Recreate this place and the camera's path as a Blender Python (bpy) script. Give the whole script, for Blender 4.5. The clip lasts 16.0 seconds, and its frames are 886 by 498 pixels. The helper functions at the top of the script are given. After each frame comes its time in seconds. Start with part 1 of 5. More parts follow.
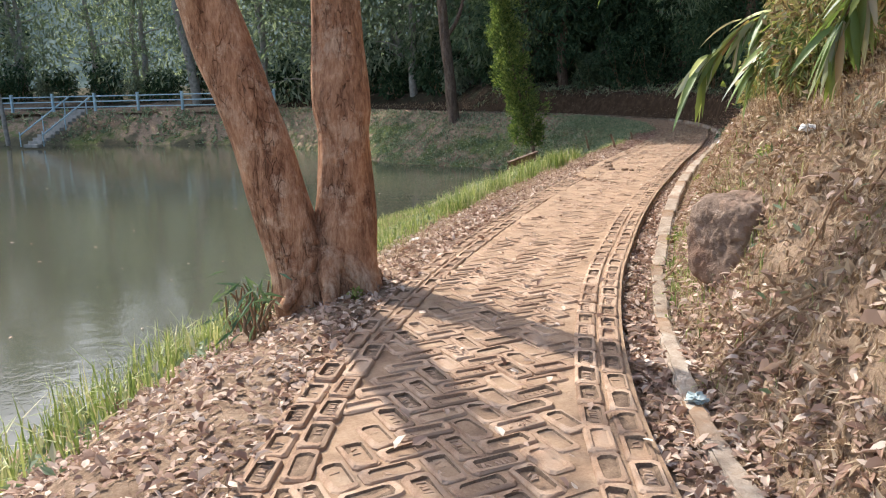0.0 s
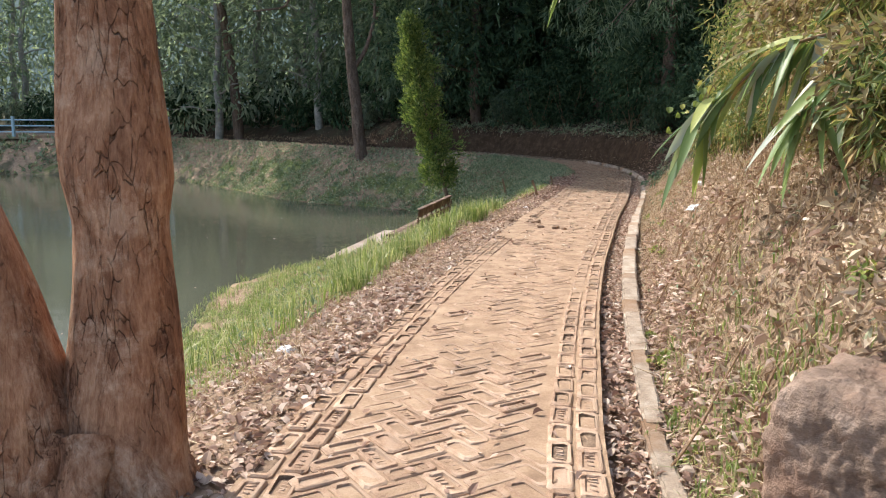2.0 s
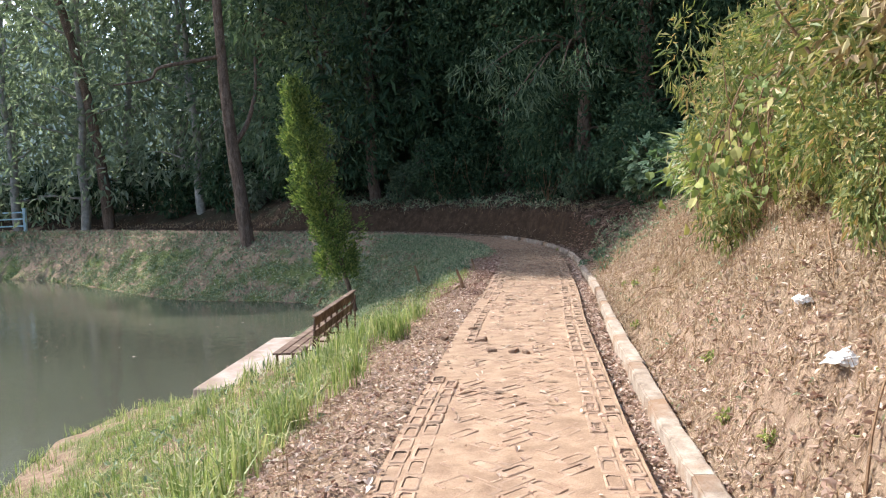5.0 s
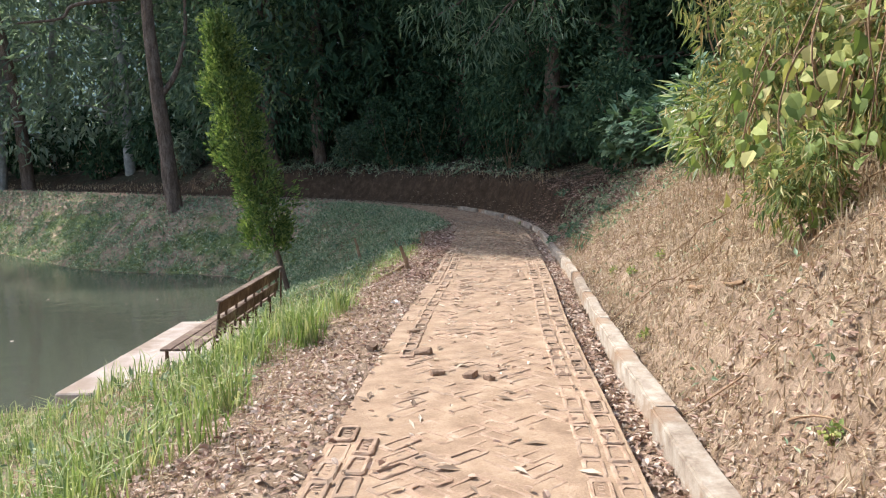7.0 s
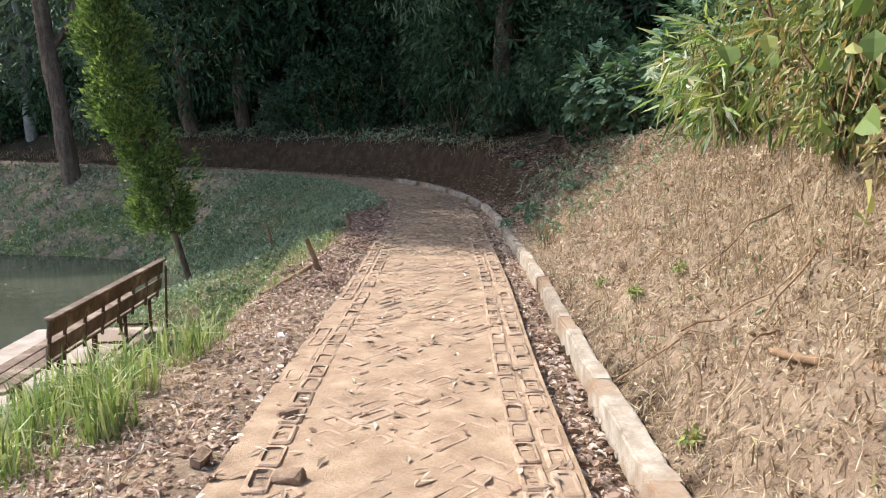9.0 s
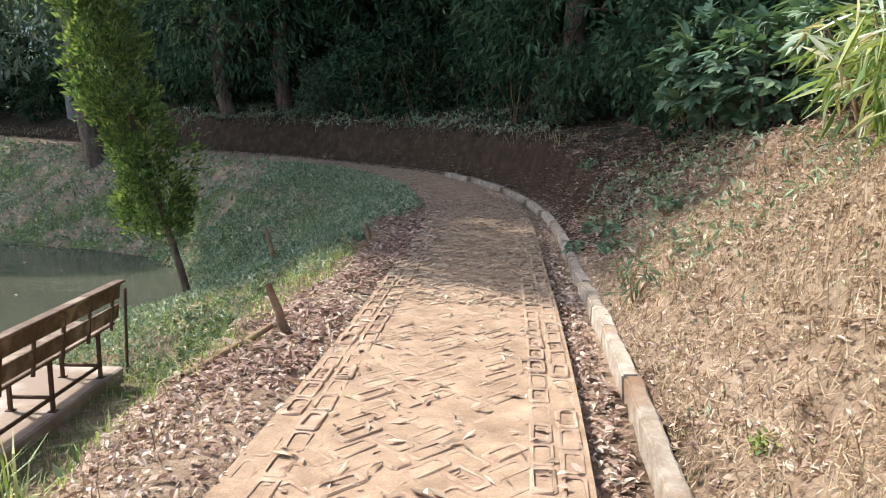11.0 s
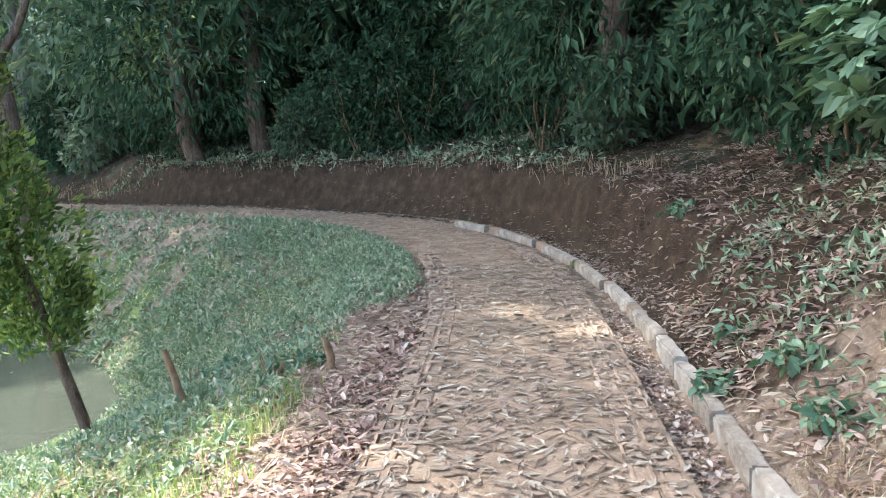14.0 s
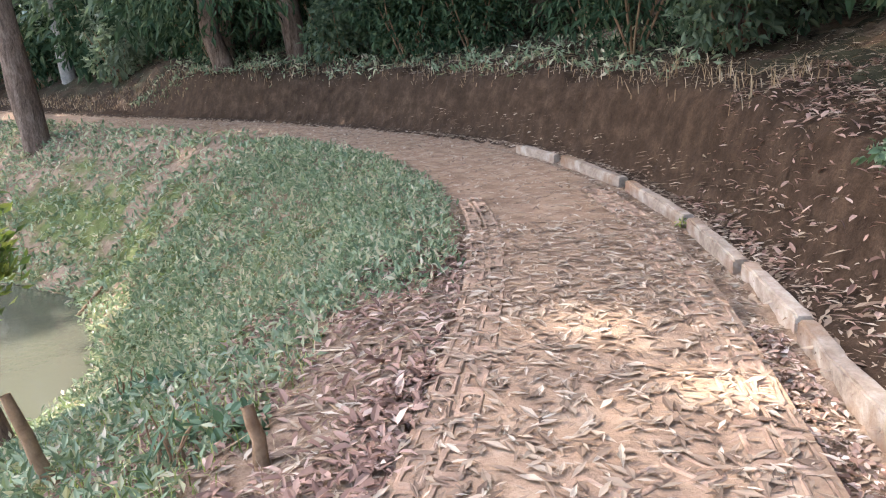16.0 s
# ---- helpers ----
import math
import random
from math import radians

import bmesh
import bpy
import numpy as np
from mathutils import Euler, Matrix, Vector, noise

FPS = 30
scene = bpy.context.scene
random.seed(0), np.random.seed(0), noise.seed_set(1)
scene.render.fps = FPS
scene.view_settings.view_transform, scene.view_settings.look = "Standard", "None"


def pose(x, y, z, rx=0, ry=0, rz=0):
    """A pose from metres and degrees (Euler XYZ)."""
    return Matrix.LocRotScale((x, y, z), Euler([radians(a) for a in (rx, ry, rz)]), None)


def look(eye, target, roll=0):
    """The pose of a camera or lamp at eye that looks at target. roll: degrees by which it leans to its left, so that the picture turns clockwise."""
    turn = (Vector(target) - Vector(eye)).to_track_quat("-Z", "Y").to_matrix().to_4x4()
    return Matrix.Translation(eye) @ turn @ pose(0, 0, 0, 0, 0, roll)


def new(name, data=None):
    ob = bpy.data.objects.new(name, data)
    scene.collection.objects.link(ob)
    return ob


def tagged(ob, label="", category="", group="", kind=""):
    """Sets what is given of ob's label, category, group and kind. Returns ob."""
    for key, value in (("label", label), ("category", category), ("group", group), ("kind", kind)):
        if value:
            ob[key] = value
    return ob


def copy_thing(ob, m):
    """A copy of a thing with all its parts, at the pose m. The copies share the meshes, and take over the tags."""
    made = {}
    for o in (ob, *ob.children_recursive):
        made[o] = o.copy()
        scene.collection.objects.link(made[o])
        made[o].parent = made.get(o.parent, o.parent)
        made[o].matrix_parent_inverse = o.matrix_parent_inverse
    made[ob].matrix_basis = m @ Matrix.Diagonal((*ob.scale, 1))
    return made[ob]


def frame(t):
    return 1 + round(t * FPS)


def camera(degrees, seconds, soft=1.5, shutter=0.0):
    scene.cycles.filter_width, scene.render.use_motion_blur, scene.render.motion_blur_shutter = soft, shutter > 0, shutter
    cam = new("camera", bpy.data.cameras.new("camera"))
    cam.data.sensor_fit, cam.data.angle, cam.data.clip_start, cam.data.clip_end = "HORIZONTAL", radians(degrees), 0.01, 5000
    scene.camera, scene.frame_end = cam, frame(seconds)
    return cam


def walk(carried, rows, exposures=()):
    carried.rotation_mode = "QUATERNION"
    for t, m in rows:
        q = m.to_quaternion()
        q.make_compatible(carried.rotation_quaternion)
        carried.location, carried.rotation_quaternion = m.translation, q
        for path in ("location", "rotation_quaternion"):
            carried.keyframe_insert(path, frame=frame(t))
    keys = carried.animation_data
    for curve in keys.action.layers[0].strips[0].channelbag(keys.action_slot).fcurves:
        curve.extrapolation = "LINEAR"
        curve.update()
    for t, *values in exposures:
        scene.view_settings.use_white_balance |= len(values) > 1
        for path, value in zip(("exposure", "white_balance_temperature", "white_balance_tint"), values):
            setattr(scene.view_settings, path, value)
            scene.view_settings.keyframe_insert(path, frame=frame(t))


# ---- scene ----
cam = camera(60.7, 16.0, soft=1.1)
PATH = [
    (0, (0.074, 0.298, 1.242), (0.13, 2.257, 0.846), -1.2),
    (0.5, (0.184, 0.855, 1.279), (0.41, 2.813, 0.939), 0.5),
    (1, (0.21, 1.377, 1.285), (0.44, 3.343, 0.999), 0.7),
    (1.5, (0.289, 1.942, 1.334), (0.59, 3.895, 1.025), -1.5),
    (2, (0.336, 2.536, 1.353), (0.63, 4.489, 1.038), 0.3),
    (2.5, (0.407, 3.112, 1.414), (0.81, 5.048, 1.113), -2.0),
    (3, (0.431, 3.638, 1.463), (0.865, 5.567, 1.161), -2.6),
    (3.5, (0.471, 4.194, 1.453), (0.973, 6.11, 1.173), 0.3),
    (4, (0.639, 4.79, 1.495), (1.118, 6.726, 1.35), -2.1),
    (4.5, (0.694, 5.386, 1.451), (1.262, 7.29, 1.223), -0.6),
    (5, (0.824, 5.893, 1.471), (1.38, 7.81, 1.341), -2.4),
    (5.2, (0.873, 6.099, 1.467), (1.428, 8.01, 1.271), -2.1),
    (7.3, (1.877, 8.57, 1.287), (2.547, 10.442, 1.069), -0.8),
    (7.5, (1.992, 8.834, 1.272), (2.653, 10.696, 0.964), -0.5),
    (8, (2.168, 9.384, 1.246), (2.924, 11.219, 0.993), 0.6),
    (8.2, (2.303, 9.616, 1.243), (3.08, 11.444, 1.01), -0.5),
    (10.3, (3.581, 11.955, 1.439), (4.374, 13.742, 1.018), 0.2),
    (10.5, (3.745, 12.221, 1.41), (4.526, 14.031, 1.07), 1.2),
    (11, (4.055, 12.907, 1.383), (4.687, 14.774, 1.044), 0.6),
    (11.5, (4.22, 13.409, 1.413), (4.867, 15.276, 1.101), -0.3),
    (12, (4.471, 14.04, 1.415), (5.11, 15.894, 1.018), -0.2),
    (12.5, (4.698, 14.674, 1.398), (5.395, 16.516, 1.045), 1.3),
    (13, (4.924, 15.28, 1.404), (5.564, 17.143, 1.061), -0.8),
    (13.5, (5.088, 15.859, 1.356), (5.774, 17.705, 1.008), 2.6),
    (14, (5.296, 16.522, 1.395), (5.9, 18.411, 1.139), -2.8),
    (14.5, (5.508, 17.11, 1.387), (6.02, 18.997, 0.966), -2.0),
    (14.6, (5.521, 17.238, 1.382), (5.968, 19.151, 1.009), -2.5),
    (15, (5.736, 17.767, 1.361), (6.136, 19.677, 0.926), -4.2),
    (15.5, (6.006, 18.383, 1.373), (6.353, 20.305, 0.937), -3.4),
    (16, (6.256, 18.974, 1.372), (6.662, 20.872, 0.886), -3.1),
]
walk(cam, [(t, look(eye, target, roll)) for t, eye, target, roll in PATH],
     [(0, 1.27, 6600, 9), (3.5, 1.35, 6350, 7), (5, 1.5, 6200, 9), (8, 1.42, 6100, 5), (11, 1.58, 6200, 5), (12, 1.8, 5850, 5), (13, 2.12, 5750, -5), (14, 2.68, 5850, 1), (14.5, 3.0, 6350, 13), (16, 2.95, 6750, 15)])

# ---- light ----
SUN_ELEV, SUN_WEST = 48.0, 40.0
world = bpy.data.worlds.new("sky")
scene.world = world
world.use_nodes = True
wn = world.node_tree.nodes
sky = wn.new("ShaderNodeTexSky")
sky.sky_type = "NISHITA"
sky.sun_disc = False
sky.sun_elevation = radians(SUN_ELEV)
sky.sun_rotation = radians(-SUN_WEST)
sky.dust_density = 2.5
wn["Background"].inputs[1].default_value = 0.15
world.node_tree.links.new(sky.outputs[0], wn["Background"].inputs[0])
sun = new("sun", bpy.data.lights.new("sun", "SUN"))
sun.data.energy, sun.data.angle, sun.data.color = 2.6, radians(0.6), (1.0, 0.95, 0.88)
sun_way = Vector((-math.sin(radians(SUN_WEST)) * math.cos(radians(SUN_ELEV)), math.cos(radians(SUN_WEST)) * math.cos(radians(SUN_ELEV)), math.sin(radians(SUN_ELEV))))
sun.matrix_world = look(sun_way * 60, (0, 0, 0))


# ---- materials ----
def shader(name):
    m = bpy.data.materials.new(name)
    m.use_nodes = True
    nt = m.node_tree
    return m, nt, nt.nodes["Principled BSDF"]


def node(nt, kind, **values):
    n = nt.nodes.new(kind)
    for k, v in values.items():
        n.inputs[k].default_value = v
    return n


def noise_tex(nt, scale, detail=6.0, rough=0.6, space="Object"):
    co = nt.nodes.new("ShaderNodeTexCoord")
    n = node(nt, "ShaderNodeTexNoise", Scale=scale, Detail=detail, Roughness=rough)
    nt.links.new(co.outputs[space], n.inputs["Vector"])
    return n.outputs["Fac"]


def ramp(nt, fac, stops):
    r = nt.nodes.new("ShaderNodeValToRGB")
    els = r.color_ramp.elements
    for i, (p, c) in enumerate(stops):
        e = els[i] if i < 2 else els.new(p)
        e.position, e.color = p, (*c, 1)
    nt.links.new(fac, r.inputs["Fac"])
    return r.outputs["Color"]


def mix(nt, fac, a, b, blend="MIX"):
    n = nt.nodes.new("ShaderNodeMix")
    n.data_type, n.blend_type = "RGBA", blend
    for sock, v in ((n.inputs[0], fac), (n.inputs[6], a), (n.inputs[7], b)):
        if isinstance(v, (int, float)):
            sock.default_value = v
        elif isinstance(v, tuple):
            sock.default_value = (*v, 1)
        else:
            nt.links.new(v, sock)
    return n.outputs[2]


def bump(nt, bsdf, height, strength, distance):
    b = node(nt, "ShaderNodeBump", Strength=strength, Distance=distance)
    nt.links.new(height, b.inputs["Height"])
    nt.links.new(b.outputs["Normal"], bsdf.inputs["Normal"])


def surface(name, stops, scale, rough=0.9, fine=60.0, relief=0.01, stain=None, stain_scale=1.3, metal=0.0, vary=0.0):
    """A weathered surface: coarse colour noise, fine grain, stains, relief."""
    m, nt, p = shader(name)
    col = ramp(nt, noise_tex(nt, scale), stops)
    grain = noise_tex(nt, fine, 4.0, 0.7)
    col = mix(nt, 0.35, col, ramp(nt, grain, [(0.3, (0.25, 0.25, 0.25)), (0.7, (0.85, 0.85, 0.85))]), "SOFT_LIGHT")
    if stain:
        col = mix(nt, ramp(nt, noise_tex(nt, stain_scale, 5.0), [(0.48, (0, 0, 0)), (0.62, (1, 1, 1))]), col, stain)
    if vary:
        info = nt.nodes.new("ShaderNodeObjectInfo")
        col = mix(nt, vary, col, ramp(nt, info.outputs["Random"], [(0.0, (0.2, 0.2, 0.2)), (1.0, (0.85, 0.85, 0.85))]), "SOFT_LIGHT")
    nt.links.new(col, p.inputs["Base Color"])
    p.inputs["Roughness"].default_value, p.inputs["Metallic"].default_value = rough, metal
    p.inputs["Specular IOR Level"].default_value = 0.25
    bump(nt, p, grain, 0.6, relief)
    return m


def leafy(name, stops, through_light=0.35, rough=0.55, gloss=0.3, single=False):
    """Leaves: each island its own tone, some light passing through."""
    m, nt, p = shader(name)
    if single:
        tone = nt.nodes.new("ShaderNodeObjectInfo").outputs["Random"]
    else:
        tone = nt.nodes.new("ShaderNodeNewGeometry").outputs["Random Per Island"]
    col = ramp(nt, tone, stops)
    nt.links.new(col, p.inputs["Base Color"])
    p.inputs["Roughness"].default_value = rough
    p.inputs["Specular IOR Level"].default_value = gloss
    if through_light:
        tr = nt.nodes.new("ShaderNodeBsdfTranslucent")
        nt.links.new(mix(nt, 0.5, col, (0.9, 1.0, 0.35), "MULTIPLY") if through_light > 0.2 else col, tr.inputs["Color"])
        ms = nt.nodes.new("ShaderNodeMixShader")
        ms.inputs[0].default_value = through_light
        nt.links.new(p.outputs[0], ms.inputs[1])
        nt.links.new(tr.outputs[0], ms.inputs[2])
        nt.links.new(ms.outputs[0], nt.nodes["Material Output"].inputs["Surface"])
    return m


def bark(name, dark, mid, light, scale=1.0, pale=None):
    m, nt, p = shader(name)
    co = nt.nodes.new("ShaderNodeTexCoord")
    mp = nt.nodes.new("ShaderNodeMapping")
    mp.inputs["Scale"].default_value = (1.0, 1.0, 0.28)
    nt.links.new(co.outputs["Object"], mp.inputs["Vector"])
    def tex(sc, detail):
        n = node(nt, "ShaderNodeTexNoise", Scale=sc * scale, Detail=detail, Roughness=0.7, Distortion=0.6)
        nt.links.new(mp.outputs[0], n.inputs["Vector"])
        return n.outputs["Fac"]
    coarse, fine = tex(11.0, 10.0), tex(60.0, 8.0)
    vor = nt.nodes.new("ShaderNodeTexVoronoi")
    vor.feature = "DISTANCE_TO_EDGE"
    vor.inputs["Scale"].default_value = 42.0 * scale
    wob = mix(nt, 0.12, mp.outputs[0], node(nt, "ShaderNodeTexNoise", Scale=6.0).outputs["Color"])
    nt.links.new(wob, vor.inputs["Vector"])
    col = ramp(nt, coarse, [(0.32, dark), (0.5, mid), (0.68, light)])
    if pale:
        col = mix(nt, ramp(nt, noise_tex(nt, 5.5, 8.0, 0.75), [(0.50, (0, 0, 0)), (0.62, (0.75, 0.75, 0.75))]), col, pale)
    crack = ramp(nt, vor.outputs["Distance"], [(0.0, (1, 1, 1)), (0.03, (0, 0, 0))])
    worn = mix(nt, ramp(nt, coarse, [(0.40, (0.7, 0.7, 0.7)), (0.52, (0, 0, 0))]), (0, 0, 0), crack)
    col = mix(nt, worn, col, tuple(c * 0.45 for c in dark))
    col = mix(nt, 0.6, col, ramp(nt, fine, [(0.34, (0.08, 0.08, 0.08)), (0.66, (0.92, 0.92, 0.92))]), "SOFT_LIGHT")
    nt.links.new(col, p.inputs["Base Color"])
    p.inputs["Roughness"].default_value = 0.92
    p.inputs["Specular IOR Level"].default_value = 0.2
    h = nt.nodes.new("ShaderNodeMath")
    h.operation = "SUBTRACT"
    nt.links.new(coarse, h.inputs[0])
    nt.links.new(worn, h.inputs[1])
    bump(nt, p, h.outputs[0], 1.0, 0.035)
    return m


M_BRICK = surface("dusty_brick", [(0.3, (0.25, 0.155, 0.10)), (0.5, (0.375, 0.25, 0.17)), (0.7, (0.48, 0.345, 0.25))], 9.0, 0.95, 120.0, 0.007, (0.31, 0.215, 0.15), 2.1, vary=0.5)
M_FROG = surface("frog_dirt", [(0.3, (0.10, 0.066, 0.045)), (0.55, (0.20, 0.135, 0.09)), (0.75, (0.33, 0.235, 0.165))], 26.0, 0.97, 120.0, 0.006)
M_CLOD = surface("broken_brick", [(0.3, (0.15, 0.092, 0.06)), (0.55, (0.26, 0.17, 0.115)), (0.75, (0.36, 0.25, 0.175))], 14.0, 0.95, 60.0, 0.01)
M_BED = surface("path_dirt", [(0.3, (0.22, 0.14, 0.09)), (0.55, (0.34, 0.23, 0.15)), (0.75, (0.44, 0.32, 0.22))], 5.0, 0.97, 70.0, 0.012)
M_KERB = surface("kerb_concrete", [(0.3, (0.22, 0.165, 0.122)), (0.5, (0.345, 0.275, 0.212)), (0.72, (0.46, 0.395, 0.32))], 8.0, 0.92, 60.0, 0.02, (0.27, 0.17, 0.105), 2.4, vary=0.4)
M_TEAL = surface("teal_scrap", [(0.3, (0.28, 0.34, 0.33)), (0.7, (0.40, 0.46, 0.45))], 9.0, 0.6, 50.0, 0.003)
M_SLAB = surface("slab_concrete", [(0.3, (0.29, 0.225, 0.185)), (0.55, (0.42, 0.34, 0.29)), (0.75, (0.51, 0.43, 0.375))], 1.6, 0.9, 40.0, 0.005, (0.26, 0.19, 0.145), 0.9)
M_ROCK = surface("boulder_stone", [(0.3, (0.15, 0.10, 0.072)), (0.5, (0.24, 0.168, 0.125)), (0.72, (0.35, 0.262, 0.205))], 7.0, 0.92, 60.0, 0.03, (0.22, 0.135, 0.095), 3.0)
M_BARK_RED = bark("red_brown_bark", (0.15, 0.068, 0.038), (0.36, 0.185, 0.105), (0.52, 0.30, 0.18), 0.8, (0.56, 0.38, 0.26))
M_BARK = bark("grey_brown_bark", (0.085, 0.055, 0.038), (0.15, 0.10, 0.072), (0.22, 0.16, 0.12), 0.8)
M_BARK_PALE = surface("pale_bark", [(0.3, (0.16, 0.14, 0.12)), (0.7, (0.36, 0.33, 0.29))], 4.0, 0.9, 30.0, 0.02)
M_TWIG = surface("dry_wood", [(0.3, (0.15, 0.085, 0.045)), (0.7, (0.33, 0.21, 0.125))], 8.0, 0.9, 60.0, 0.01)
M_RUST = surface("rusty_iron", [(0.3, (0.055, 0.030, 0.020)), (0.7, (0.14, 0.075, 0.045))], 9.0, 0.75, 90.0, 0.003, metal=0.25)
M_PLANK = surface("weathered_plank", [(0.3, (0.075, 0.045, 0.032)), (0.7, (0.19, 0.125, 0.092))], 7.0, 0.85, 70.0, 0.004, (0.30, 0.22, 0.165), 3.0)
M_RAIL = surface("blue_grey_paint", [(0.3, (0.24, 0.36, 0.42)), (0.7, (0.42, 0.54, 0.58))], 3.0, 0.7, 40.0, 0.003)
M_STEP = surface("old_concrete", [(0.3, (0.20, 0.19, 0.17)), (0.7, (0.36, 0.34, 0.31))], 3.0, 0.9, 30.0, 0.006)
M_PAPER = surface("white_scrap", [(0.3, (0.66, 0.64, 0.60)), (0.7, (0.82, 0.81, 0.79))], 9.0, 0.7, 50.0, 0.003)
M_LITTER = leafy("dry_leaf_litter", [(0.0, (0.18, 0.10, 0.07)), (0.22, (0.34, 0.215, 0.155)), (0.55, (0.45, 0.315, 0.235)), (0.85, (0.56, 0.43, 0.34)), (1.0, (0.69, 0.58, 0.48))], 0.18, 0.7)
M_BAMBOO_LITTER = leafy("dry_bamboo_litter", [(0.0, (0.15, 0.098, 0.066)), (0.4, (0.27, 0.19, 0.13)), (0.8, (0.40, 0.31, 0.22)), (1.0, (0.52, 0.44, 0.34))], 0.12, 0.75)
M_DEAD = leafy("withered_herb_mat", [(0.0, (0.20, 0.125, 0.075)), (0.35, (0.33, 0.23, 0.145)), (0.7, (0.47, 0.355, 0.24)), (0.95, (0.62, 0.50, 0.365)), (1.0, (0.37, 0.36, 0.15))], 0.2, 0.8)
M_DAMP = leafy("damp_leaf_litter", [(0.0, (0.15, 0.085, 0.062)), (0.5, (0.29, 0.175, 0.13)), (0.85, (0.42, 0.28, 0.215)), (1.0, (0.55, 0.43, 0.34))], 0.12, 0.75)
M_GRASS = leafy("lakeside_grass", [(0.0, (0.13, 0.18, 0.055)), (0.4, (0.24, 0.30, 0.095)), (0.75, (0.39, 0.41, 0.18)), (1.0, (0.56, 0.50, 0.31))], 0.4, 0.5)
M_STRAW = leafy("dry_straw", [(0.0, (0.20, 0.125, 0.068)), (0.4, (0.34, 0.235, 0.135)), (0.8, (0.47, 0.355, 0.225)), (1.0, (0.60, 0.49, 0.345))], 0.18, 0.8)
M_HERB = leafy("ground_herbs", [(0.0, (0.11, 0.155, 0.085)), (0.45, (0.215, 0.275, 0.165)), (0.75, (0.34, 0.385, 0.245)), (0.88, (0.46, 0.44, 0.28)), (1.0, (0.55, 0.47, 0.36))], 0.25)
M_FOREST = leafy("forest_leaf", [(0.0, (0.022, 0.042, 0.022)), (0.5, (0.045, 0.08, 0.04)), (0.9, (0.08, 0.12, 0.06)), (1.0, (0.14, 0.17, 0.085))], 0.2, 0.85, 0.1)
# a pale leaf, lightened further to carry the haze over the woods
M_FEATHER = leafy("pale_forest_leaf", [(0.0, (0.07, 0.11, 0.07)), (0.6, (0.13, 0.18, 0.115)), (1.0, (0.22, 0.27, 0.17))], 0.5)
M_PALE = leafy("pale_drooping_leaf", [(0.0, (0.12, 0.16, 0.07)), (0.6, (0.22, 0.28, 0.13)), (1.0, (0.36, 0.40, 0.22))], 0.45)
M_CYPRESS = leafy("cypress_spray", [(0.0, (0.06, 0.10, 0.03)), (0.5, (0.14, 0.20, 0.055)), (1.0, (0.30, 0.34, 0.10))], 0.45)
M_SHRUB = leafy("bank_shrub_leaf", [(0.0, (0.09, 0.13, 0.045)), (0.4, (0.19, 0.225, 0.075)), (0.7, (0.31, 0.31, 0.11)), (0.9, (0.43, 0.36, 0.18)), (1.0, (0.50, 0.33, 0.14))], 0.35)
M_BROAD = leafy("broad_blue_green_leaf", [(0.0, (0.06, 0.11, 0.06)), (0.5, (0.12, 0.19, 0.105)), (1.0, (0.22, 0.29, 0.165))], 0.25, 0.5, 0.35)
M_VINE = leafy("yellow_green_vine_leaf", [(0.0, (0.11, 0.16, 0.045)), (0.5, (0.23, 0.28, 0.08)), (0.85, (0.35, 0.36, 0.10)), (1.0, (0.46, 0.39, 0.17))], 0.35, 0.6, 0.25)
M_DRYSHRUB = leafy("withered_shrub_leaf", [(0.0, (0.15, 0.10, 0.055)), (0.35, (0.30, 0.215, 0.12)), (0.6, (0.42, 0.32, 0.19)), (0.8, (0.33, 0.31, 0.12)), (1.0, (0.52, 0.41, 0.26))], 0.25, 0.75)
# leaf colour paled to put the far haze and sun glow into it
M_HAZE_LEAF = leafy("haze_paled_far_leaf", [(0.0, (0.13, 0.17, 0.125)), (0.6, (0.24, 0.28, 0.21)), (1.0, (0.38, 0.42, 0.33))], 0.6)
M_BAMBOO = leafy("bamboo_leaf", [(0.0, (0.12, 0.19, 0.05)), (0.35, (0.24, 0.32, 0.09)), (0.6, (0.44, 0.46, 0.13)), (0.8, (0.46, 0.50, 0.38)), (1.0, (0.55, 0.42, 0.22))], 0.4, 0.4, 0.5)

M_SPRAY = leafy("striped_bamboo_leaf", [(0.0, (0.10, 0.17, 0.05)), (0.35, (0.20, 0.28, 0.09)), (0.6, (0.40, 0.43, 0.12)), (0.75, (0.36, 0.42, 0.33)), (0.92, (0.50, 0.52, 0.42)), (1.0, (0.55, 0.36, 0.16))], 0.35, 0.45, 0.5, True)


